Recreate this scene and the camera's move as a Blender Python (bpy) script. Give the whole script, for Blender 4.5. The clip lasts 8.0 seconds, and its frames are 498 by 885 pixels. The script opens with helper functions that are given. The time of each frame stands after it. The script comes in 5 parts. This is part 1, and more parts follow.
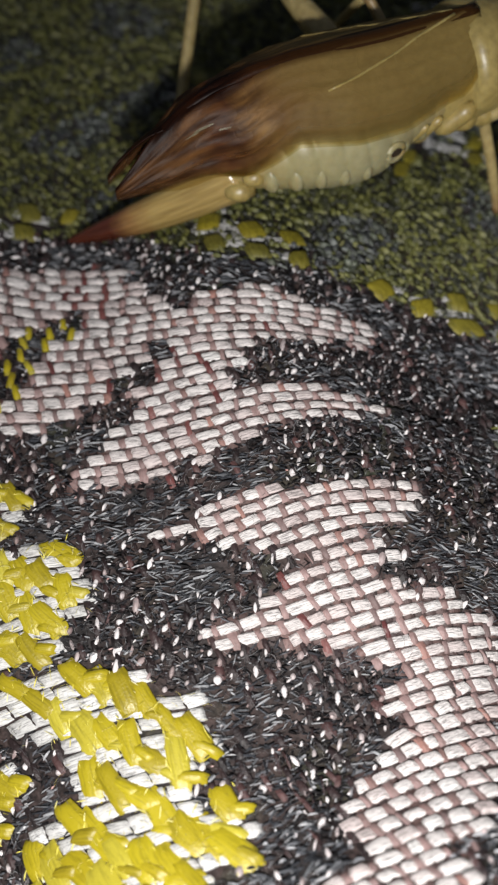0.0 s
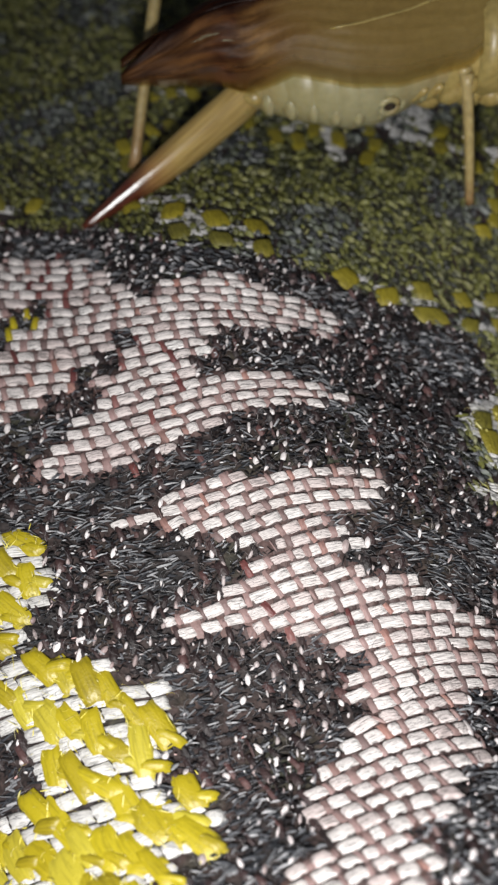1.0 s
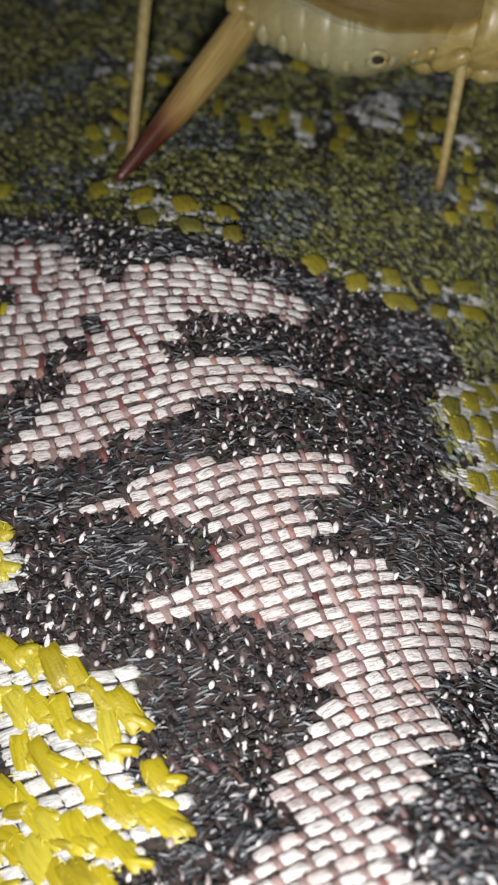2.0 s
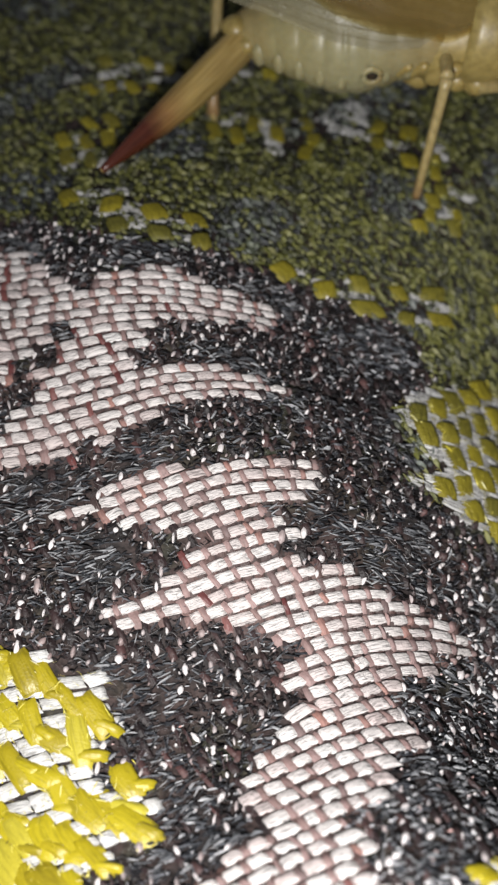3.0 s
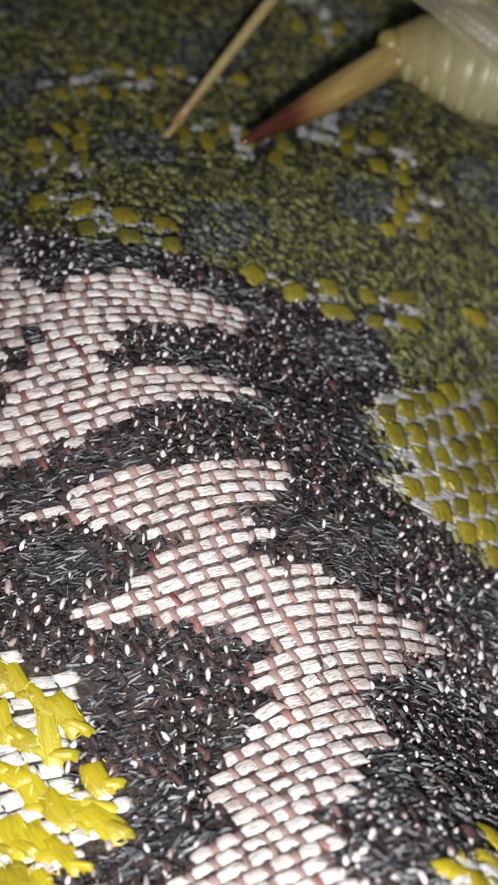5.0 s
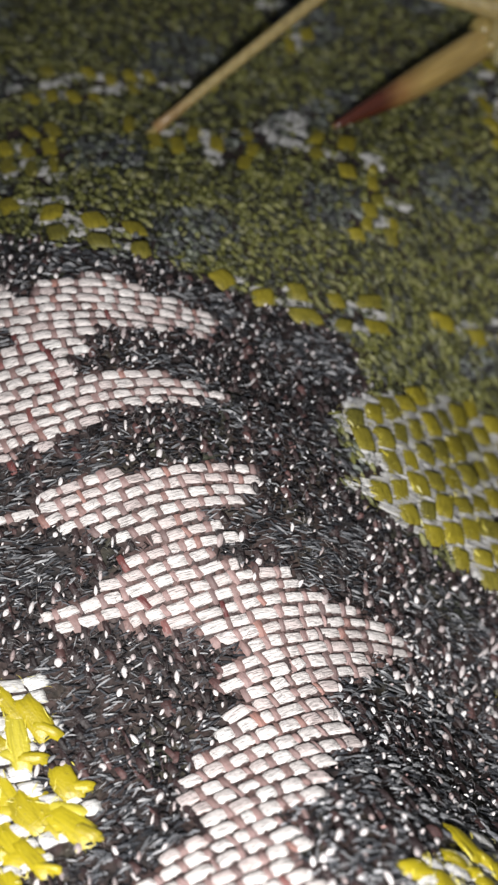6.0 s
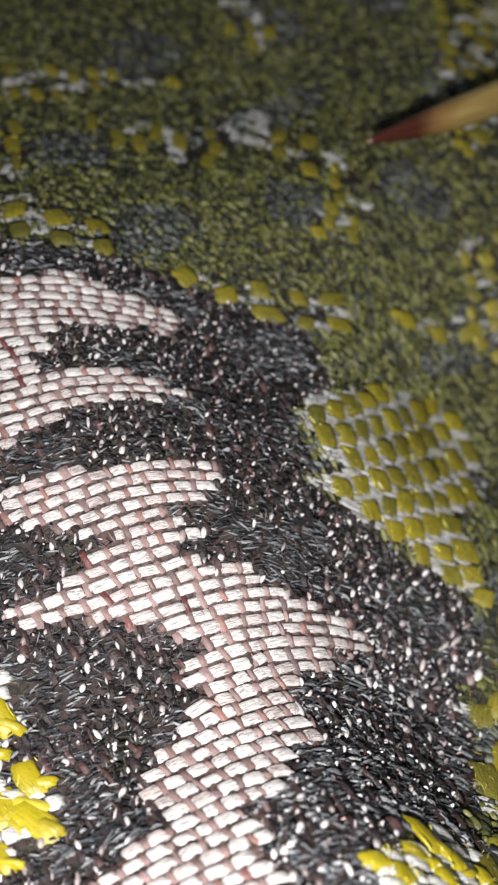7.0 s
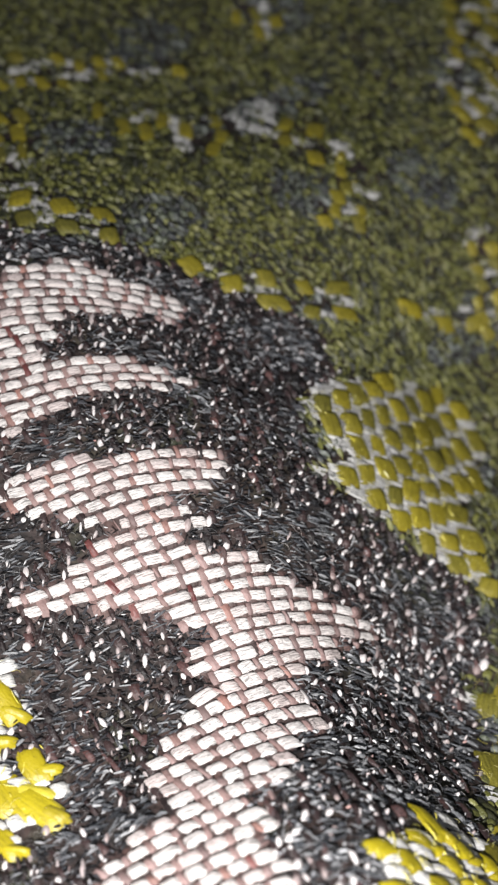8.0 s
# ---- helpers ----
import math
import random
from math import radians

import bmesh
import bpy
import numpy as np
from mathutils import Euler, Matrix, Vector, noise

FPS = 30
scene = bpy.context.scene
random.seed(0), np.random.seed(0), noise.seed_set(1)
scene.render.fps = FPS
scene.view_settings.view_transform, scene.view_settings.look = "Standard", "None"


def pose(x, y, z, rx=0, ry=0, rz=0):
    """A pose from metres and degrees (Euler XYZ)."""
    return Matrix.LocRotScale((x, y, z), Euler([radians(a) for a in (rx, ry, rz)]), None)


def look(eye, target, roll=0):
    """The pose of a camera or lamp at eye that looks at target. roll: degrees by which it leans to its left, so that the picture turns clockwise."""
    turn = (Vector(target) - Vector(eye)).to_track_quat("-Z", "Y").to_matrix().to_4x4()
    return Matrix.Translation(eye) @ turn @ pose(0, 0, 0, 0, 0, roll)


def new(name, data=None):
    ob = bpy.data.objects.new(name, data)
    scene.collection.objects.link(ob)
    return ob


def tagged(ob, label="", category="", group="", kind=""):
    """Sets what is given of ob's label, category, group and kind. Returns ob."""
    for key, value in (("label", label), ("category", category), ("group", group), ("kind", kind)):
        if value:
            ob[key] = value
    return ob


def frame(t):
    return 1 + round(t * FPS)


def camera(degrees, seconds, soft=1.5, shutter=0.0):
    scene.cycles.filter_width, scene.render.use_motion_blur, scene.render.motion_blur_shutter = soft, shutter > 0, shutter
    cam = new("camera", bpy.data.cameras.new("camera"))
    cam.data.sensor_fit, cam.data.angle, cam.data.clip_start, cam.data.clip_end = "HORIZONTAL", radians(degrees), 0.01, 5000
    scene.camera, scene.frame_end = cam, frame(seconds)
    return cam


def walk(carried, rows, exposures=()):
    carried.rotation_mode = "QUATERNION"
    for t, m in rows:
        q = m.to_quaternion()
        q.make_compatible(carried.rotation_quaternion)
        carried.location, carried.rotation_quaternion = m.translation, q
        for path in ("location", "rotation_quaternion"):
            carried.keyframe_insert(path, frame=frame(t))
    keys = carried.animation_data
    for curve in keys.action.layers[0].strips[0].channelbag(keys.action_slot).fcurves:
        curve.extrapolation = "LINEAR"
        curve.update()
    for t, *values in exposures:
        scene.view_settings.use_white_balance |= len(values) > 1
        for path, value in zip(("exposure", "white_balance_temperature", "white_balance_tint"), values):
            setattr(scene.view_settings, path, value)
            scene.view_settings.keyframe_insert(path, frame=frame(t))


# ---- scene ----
# ---- camera ----
MM = 0.001
cam = camera(22, 8.0, soft=2.3)
cam.data.dof.use_dof, cam.data.dof.focus_distance, cam.data.dof.aperture_fstop = True, 0.058, 75.0
ROWS = [  # seconds; eye in mm; turn in degrees
    (0, 0, -33.297, 52.3, 32.482, 0, 0),
    (0.2, 0.162, -33.313, 52.216, 32.474, -0.058, -0.135),
    (0.5, 0.405, -33.336, 52.089, 32.327, -0.458, -0.356),
    (1, 0.836, -33.542, 52.034, 32.296, -0.559, -0.652),
    (1.2, 0.831, -33.615, 51.92, 32.076, -0.604, -0.737),
    (1.5, 0.824, -33.725, 51.75, 31.911, -0.919, -0.907),
    (1.7, 0.909, -33.753, 51.836, 31.833, -1.185, -1.055),
    (2.8, 1.378, -33.905, 52.31, 32.076, -2.234, -1.804),
    (3, 1.463, -33.933, 52.396, 32.092, -2.33, -1.937),
    (3.5, 1.655, -34.007, 52.577, 31.989, -2.616, -2.183),
    (4, 1.722, -34.308, 52.498, 32.478, -2.941, -2.406),
    (4.2, 1.756, -34.343, 52.54, 32.427, -2.944, -2.438),
    (5.3, 1.944, -34.535, 52.772, 32.445, -3.023, -2.584),
    (5.5, 1.978, -34.57, 52.814, 32.451, -3.011, -2.607),
    (6, 2.137, -34.583, 53.067, 32.568, -3.956, -3.227),
    (6.2, 2.077, -34.536, 53.054, 32.633, -4.409, -3.308),
    (6.5, 1.988, -34.466, 53.035, 32.251, -4.39, -3.342),
    (6.8, 2.221, -34.661, 53.322, 32.287, -4.812, -3.781),
    (7, 2.377, -34.791, 53.514, 32.428, -5.11, -4.078),
    (7.2, 2.17, -34.817, 53.469, 32.511, -5.17, -4.051),
    (7.5, 1.859, -34.855, 53.401, 32.501, -5.452, -4.001),
    (8, 2.455, -34.927, 53.336, 32.099, -4.866, -3.866),
]
walk(cam, [(t, pose(x * MM, y * MM, z * MM, a, b, c)) for t, x, y, z, a, b, c in ROWS], exposures=[(0, 0.02), (1.5, 0.02), (3.0, 0.06), (4, 0.09), (5.5, 0.12), (7, 0.24), (8, 0.28)])

# ---- light: a phone torch beside the lens in a dark room ----
world = bpy.data.worlds.new("room_dusk")
world.use_nodes = True
world.node_tree.nodes["Background"].inputs[0].default_value = (0.80, 0.88, 1.0, 1)
world.node_tree.nodes["Background"].inputs[1].default_value = 0.11
scene.world = world
torch = new("torch", bpy.data.lights.new("torch", "SPOT"))
torch.data.energy, torch.data.spot_size, torch.data.spot_blend = 0.39, radians(128), 1.0
torch.data.shadow_soft_size, torch.data.color = 0.0022, (1.0, 0.985, 0.96)
torch.matrix_world = look((-0.003, -0.046, 0.046), (0.014, -0.030, 0))

# ---- materials ----


def material(name, base, rough=0.6, spec=0.4):
    m = bpy.data.materials.new(name)
    m.use_nodes = True
    b = m.node_tree.nodes["Principled BSDF"]
    b.inputs["Base Color"].default_value = (*base, 1)
    b.inputs["Roughness"].default_value = rough
    b.inputs["Specular IOR Level"].default_value = spec
    return m, m.node_tree.nodes, m.node_tree.links, b


def ramp(nodes, stops):
    r = nodes.new("ShaderNodeValToRGB")
    while len(r.color_ramp.elements) < len(stops):
        r.color_ramp.elements.new(0.5)
    for e, (at, c) in zip(r.color_ramp.elements, stops):
        e.position, e.color = at, (*c, 1)
    return r


def thread(name, stops, rough, strands, bump, spec=0.4, mottle=0.35, lines=(0.30, 0.62)):
    """Spun yarn: a colour for each piece, strand lines along it, fine fibre noise."""
    m, nodes, links, b = material(name, stops[0][1], rough, spec)
    obj, geo = nodes.new("ShaderNodeObjectInfo"), nodes.new("ShaderNodeNewGeometry")
    pick = nodes.new("ShaderNodeMath")
    pick.operation = "ADD"
    links.new(obj.outputs["Random"], pick.inputs[0])
    links.new(geo.outputs["Random Per Island"], pick.inputs[1])
    wrap = nodes.new("ShaderNodeMath")
    wrap.operation = "FRACT"
    links.new(pick.outputs[0], wrap.inputs[0])
    col = ramp(nodes, stops)
    links.new(wrap.outputs[0], col.inputs[0])
    uv = nodes.new("ShaderNodeUVMap")
    uv.uv_map = "yarn"
    stretch = nodes.new("ShaderNodeMapping")
    stretch.inputs["Scale"].default_value = (0.9, strands, 1)
    links.new(uv.outputs[0], stretch.inputs[0])
    place = nodes.new("ShaderNodeTexCoord")
    fibre = nodes.new("ShaderNodeTexNoise")
    fibre.inputs["Scale"].default_value, fibre.inputs["Detail"].default_value = 2.2, 4
    links.new(stretch.outputs[0], fibre.inputs["Vector"])
    # each piece starts elsewhere in the noise
    shift = nodes.new("ShaderNodeMath")
    shift.operation = "MULTIPLY"
    shift.inputs[1].default_value = 37.0
    links.new(wrap.outputs[0], shift.inputs[0])
    fibre.noise_dimensions = "4D"
    links.new(shift.outputs[0], fibre.inputs["W"])
    grain = nodes.new("ShaderNodeTexNoise")
    grain.inputs["Scale"].default_value, grain.inputs["Detail"].default_value = 9000, 3
    links.new(geo.outputs["Position"], grain.inputs["Vector"])
    dark = nodes.new("ShaderNodeMixRGB")
    dark.blend_type = "MULTIPLY"
    tone = ramp(nodes, [(lines[0], (1 - mottle,) * 3), (lines[1], (1.0, 1.0, 1.0))])
    links.new(fibre.outputs[0], tone.inputs[0])
    dark.inputs[0].default_value = 1.0
    links.new(col.outputs[0], dark.inputs[1])
    links.new(tone.outputs[0], dark.inputs[2])
    links.new(dark.outputs[0], b.inputs["Base Color"])
    add = nodes.new("ShaderNodeMath")
    add.operation = "ADD"
    links.new(fibre.outputs[0], add.inputs[0])
    links.new(grain.outputs[0], add.inputs[1])
    bp = nodes.new("ShaderNodeBump")
    bp.inputs["Strength"].default_value, bp.inputs["Distance"].default_value = bump, 0.00006
    links.new(add.outputs[0], bp.inputs["Height"])
    links.new(bp.outputs[0], b.inputs["Normal"])
    return m


WHITE = thread("white_yarn", [(0.0, (0.55, 0.515, 0.505)), (0.55, (0.52, 0.48, 0.47)), (0.8, (0.44, 0.37, 0.36)), (1.0, (0.60, 0.58, 0.57))], 0.5, 8, 1.0, mottle=0.75, lines=(0.37, 0.53))
FAWN = thread("cream_yarn", [(0.0, (0.42, 0.41, 0.40)), (1.0, (0.54, 0.53, 0.52))], 0.5, 8, 1.0, mottle=0.6, lines=(0.36, 0.52))
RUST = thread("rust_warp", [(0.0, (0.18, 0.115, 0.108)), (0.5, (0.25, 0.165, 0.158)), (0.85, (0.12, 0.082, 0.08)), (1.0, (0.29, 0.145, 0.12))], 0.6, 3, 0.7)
# darker copy of the rust warp: shade between float rows put into its colour
SHADED_RUST = thread("shaded_rust_warp", [(0.0, (0.035, 0.022, 0.021)), (0.5, (0.06, 0.038, 0.036)), (1.0, (0.09, 0.05, 0.044))], 0.65, 3, 0.7)
DARK = thread("charcoal_yarn", [(0.0, (0.004, 0.0032, 0.004)), (0.50, (0.009, 0.007, 0.008)), (0.74, (0.018, 0.016, 0.018)), (0.90, (0.045, 0.045, 0.053)), (1.0, (0.17, 0.17, 0.19))], 0.55, 6, 1.0, spec=0.2, mottle=0.6)
DOT = thread("pale_binding", [(0.0, (0.64, 0.60, 0.60)), (0.40, (0.50, 0.46, 0.46)), (0.62, (0.22, 0.16, 0.155)), (0.80, (0.38, 0.33, 0.33)), (1.0, (0.70, 0.66, 0.66))], 0.4, 3, 0.5, spec=0.5)
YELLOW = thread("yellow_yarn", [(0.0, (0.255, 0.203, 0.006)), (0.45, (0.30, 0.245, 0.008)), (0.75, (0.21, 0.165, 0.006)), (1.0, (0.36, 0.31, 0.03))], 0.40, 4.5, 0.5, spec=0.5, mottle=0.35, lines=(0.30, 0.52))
# yellow yarn again, darker: the weaker light farther off is put into its colour
DIM_YELLOW = thread("dimmed_yellow_yarn", [(0.0, (0.15, 0.125, 0.010)), (0.5, (0.215, 0.175, 0.012)), (1.0, (0.10, 0.09, 0.014))], 0.5, 5, 0.9, spec=0.4, mottle=0.45, lines=(0.32, 0.55))
GREEN = thread("olive_yarn", [(0.0, (0.012, 0.013, 0.009)), (0.30, (0.036, 0.038, 0.016)), (0.60, (0.092, 0.094, 0.022)), (0.88, (0.135, 0.135, 0.035)), (0.96, (0.15, 0.145, 0.055)), (1.0, (0.16, 0.16, 0.10))], 0.45, 4, 0.8, spec=0.4)
SLATE = thread("slate_yarn", [(0.0, (0.012, 0.013, 0.017)), (0.35, (0.05, 0.054, 0.065)), (0.65, (0.18, 0.185, 0.20)), (1.0, (0.50, 0.50, 0.52))], 0.5, 7, 1.0, spec=0.3, mottle=0.7)
UMBER = thread("umber_warp", [(0.0, (0.008, 0.005, 0.0055)), (0.5, (0.022, 0.012, 0.0125)), (0.85, (0.040, 0.023, 0.023)), (1.0, (0.085, 0.040, 0.038))], 0.5, 3, 0.9, spec=0.4)
RED = thread("red_stitch", [(0.0, (0.085, 0.022, 0.022)), (0.7, (0.14, 0.048, 0.044)), (0.9, (0.17, 0.075, 0.070)), (1.0, (0.19, 0.10, 0.088))], 0.5, 3, 0.6)
PALE_YELLOW = thread("pale_yellow_fibre", [(0.0, (0.55, 0.47, 0.05)), (0.7, (0.62, 0.55, 0.12)), (1.0, (0.70, 0.66, 0.35))], 0.35, 1, 0.2)
ASH = thread("ash_yarn", [(0.0, (0.014, 0.015, 0.017)), (0.45, (0.045, 0.048, 0.050)), (0.75, (0.075, 0.085, 0.055)), (0.93, (0.10, 0.11, 0.10)), (1.0, (0.17, 0.18, 0.17))], 0.42, 4, 0.8, spec=0.5)
FUZZ = thread("loose_fibre", [(0.0, (0.02, 0.02, 0.023)), (0.5, (0.06, 0.06, 0.066)), (0.9, (0.24, 0.24, 0.25)), (1.0, (0.40, 0.36, 0.35))], 0.5, 1, 0.0)

FLECK = thread("lint", [(0.0, (0.06, 0.06, 0.068)), (0.5, (0.22, 0.22, 0.24)), (0.9, (0.62, 0.61, 0.62)), (1.0, (0.40, 0.22, 0.20))], 0.4, 1, 0.2)


def ground_cloth():
    m, nodes, links, b = material("ground_weave", (0.03, 0.02, 0.02), 0.75, 0.25)
    place = nodes.new("ShaderNodeTexCoord")
    n1, n2 = nodes.new("ShaderNodeTexNoise"), nodes.new("ShaderNodeTexNoise")
    n1.inputs["Scale"].default_value, n1.inputs["Detail"].default_value = 260, 3
    n2.inputs["Scale"].default_value, n2.inputs["Detail"].default_value = 3500, 4
    links.new(place.outputs["Object"], n1.inputs["Vector"])
    links.new(place.outputs["Object"], n2.inputs["Vector"])
    c1 = ramp(nodes, [(0.35, (0.020, 0.017, 0.017)), (0.55, (0.034, 0.022, 0.020)), (0.72, (0.028, 0.032, 0.020))])
    c2 = ramp(nodes, [(0.35, (0.35, 0.35, 0.35)), (0.65, (1.3, 1.3, 1.3))])
    links.new(n1.outputs[0], c1.inputs[0])
    links.new(n2.outputs[0], c2.inputs[0])
    mx = nodes.new("ShaderNodeMixRGB")
    mx.blend_type, mx.inputs[0].default_value = "MULTIPLY", 1.0
    links.new(c1.outputs[0], mx.inputs[1])
    links.new(c2.outputs[0], mx.inputs[2])
    links.new(mx.outputs[0], b.inputs["Base Color"])
    bp = nodes.new("ShaderNodeBump")
    bp.inputs["Strength"].default_value, bp.inputs["Distance"].default_value = 1.0, 0.0001
    links.new(n2.outputs[0], bp.inputs["Height"])
    links.new(bp.outputs[0], b.inputs["Normal"])
    return m


GROUND = ground_cloth()

# ---- the cloth's folds and weave (all in mm) ----
GX0, GXS, GXN = -20, 6.1, 10
GY0, GYS, GYN = -27, 6.8, 10
SPREAD = 6.2
FOLDS = [-0.3, -0.9, -1.1, -0.3, 0.3, 1.4, 1.4, 0.4, -0.1, -0.1, -1.2, -2.9, -2, 0.9, 0.4, -0.1, 0.1, -0.1, -0.2, -0.2, -1.1, -1.1, 0.8, 0.1, -1, -0.9, -1.5, -0.4, -0.2, -0.1, 0.8, 1.7, 0.8, -1.1, 0.9, 3.4, 1.3, 0.8, -0.1, 0.1, 0.6, -3.2, -3.4, 2.3, 0.5, 0, -0.4, -0.2, -0.7, 0.3, 2.6, 4.2, 1.2, 1.3, -1.5, -1, 0.6, -0.2, -0.7, 0.5, 0.2, 0.9, -4.3, -0.9, 2.7, 0.2, 1.5, -0.3, -0.8, 0.3, -1.1, -2.8, -3, -0.8, -3, -4, -0.6, 0.1, -0.2, -0.1, 0.3, 0.9, 2.5, 0.2, -2.9, -1.6, -1.1, -0.3, -0.2, -0.5, -1.1, -2, -1.6, -2, 0.2, 1.7, -0.6, -1, -0.5, -0.4]
U_BEND = [19.37, 4.12, 0.37, 0.56, 0.27, -0.92, 0.38, -0.22, -0.44, -0.42, -0.08, 0.01, -0.08, -0.13, 0.32, -0.06, 0.12, -0.04, 0.02, 0.1]
V_BEND = [-0.15, 32.95, 2.06, 0.58, -0.21, -1.02, -0.43, -0.32, 0.3]
WX0, WXS, WXN = -20, 7, 9
WY0, WYS, WYN = -27, 7, 10
V_DRIFT = [-0.8, -0.29, 2.23, 4.3, 1.34, -3.56, -2.64, -0.48, -0.05, -0.08, 1.24, 2.09, -0.37, -4.16, 0.31, -0.41, 0.31, 0.25, 0.24, 0.5, 1.97, 0.15, -0.31, 2.18, 1.5, -3.05, 1.89, -0.65, 0.12, -0.02, 2.19, 1.94, -0.85, -0.63, -1.98, 3.57, 2.09, -3.44, 0.34, 0.28, -0.69, -2.06, 0.07, -1.45, -1.57, -0.42, 0.34, -0.76, 0.35, -0.36, -1.59, 1.74, -3.64, -0.95, 2.47, -1.83, 2.45, 1.13, -0.7, 0.36, -1.45, 4.38, -7.76, 0.63, -1.42, -0.11, 4.51, 1.29, -0.7, -0.01, -1.5, -0.48, 0.92, 6.65, -0.8, -2.32, -0.02, -0.27, -0.69, -0.29, -1.11, -0.67, 0.26, 1, -0.05, -0.23, -0.09, -0.32, -0.44, 0.16]


def height(x, y):
    """The lie of the cloth: soft overlapping folds."""
    x, y = np.asarray(x, float), np.asarray(y, float)
    gx = np.exp(-((x[..., None] - GX0 - GXS * np.arange(GXN)) / SPREAD) ** 2 / 2)
    gy = np.exp(-((y[..., None] - GY0 - GYS * np.arange(GYN)) / SPREAD) ** 2 / 2)
    return ((gx @ np.reshape(FOLDS, (GXN, GYN))) * gy).sum(-1)


def bend(c, x, y):
    x, y = np.asarray(x) / 20, np.asarray(y) / 20
    out = sum(c[k] * x ** (n - j) * y ** j for k, (n, j) in enumerate((n, j) for n in range(1, 6) for j in range(n + 1)) if k < len(c))
    if c is V_BEND:  # the rows drift where the cloth is pulled
        gx = np.exp(-((x[..., None] * 20 - WX0 - WXS * np.arange(WXN)) / 6.2) ** 2 / 2)
        gy = np.exp(-((y[..., None] * 20 - WY0 - WYS * np.arange(WYN)) / 6.2) ** 2 / 2)
        out = out + ((gx @ np.reshape(V_DRIFT, (WXN, WYN))) * gy).sum(-1)
    return out


def slopes(x, y):
    e = 0.01
    return [(bend(c, x + dx, y + dy) - bend(c, x - dx, y - dy)) / (2 * e) for c in (U_BEND, V_BEND) for dx, dy in ((e, 0), (0, e))]


def place_of(u, v):
    """Where thread column u crosses thread row v."""
    u, v = np.asarray(u, float), np.asarray(v, float)
    x, y = u * 1.03, v * 0.66
    for _ in range(9):
        ux, uy, vx, vy = slopes(x, y)
        du, dv = u - bend(U_BEND, x, y), v - bend(V_BEND, x, y)
        det = ux * vy - uy * vx
        det = np.where(np.abs(det) < 0.3, 0.3, det)
        x = np.clip(x + np.clip((du * vy - dv * uy) / det, -4, 4), -30, 48)
        y = np.clip(y + np.clip((dv * ux - du * vx) / det, -4, 4), -36, 58)
    ok = (np.abs(bend(U_BEND, x, y) - u) < 0.05) & (np.abs(bend(V_BEND, x, y) - v) < 0.05)
    return x, y, ok


def axes_at(x, y):
    """Unit row direction, across direction and normal of the cloth, with the lengths of a cell."""
    ux, uy, vx, vy = slopes(x, y)
    det = ux * vy - uy * vx
    e = 0.02
    hx, hy = (height(x + e, y) - height(x - e, y)) / (2 * e), (height(x, y + e) - height(x, y - e)) / (2 * e)
    rx, ry = vy / det, -vx / det
    cx, cy = -uy / det, ux / det
    row = np.stack([rx, ry, rx * hx + ry * hy], -1)
    col = np.stack([cx, cy, cx * hx + cy * hy], -1)
    lr = np.linalg.norm(row, axis=-1, keepdims=True)
    row = row / lr
    nor = np.cross(row, col)
    nor /= np.linalg.norm(nor, axis=-1, keepdims=True)
    across = np.cross(nor, row)
    lc = np.abs((col * across).sum(-1, keepdims=True))
    return row, across, nor, lr[..., 0], lc[..., 0]


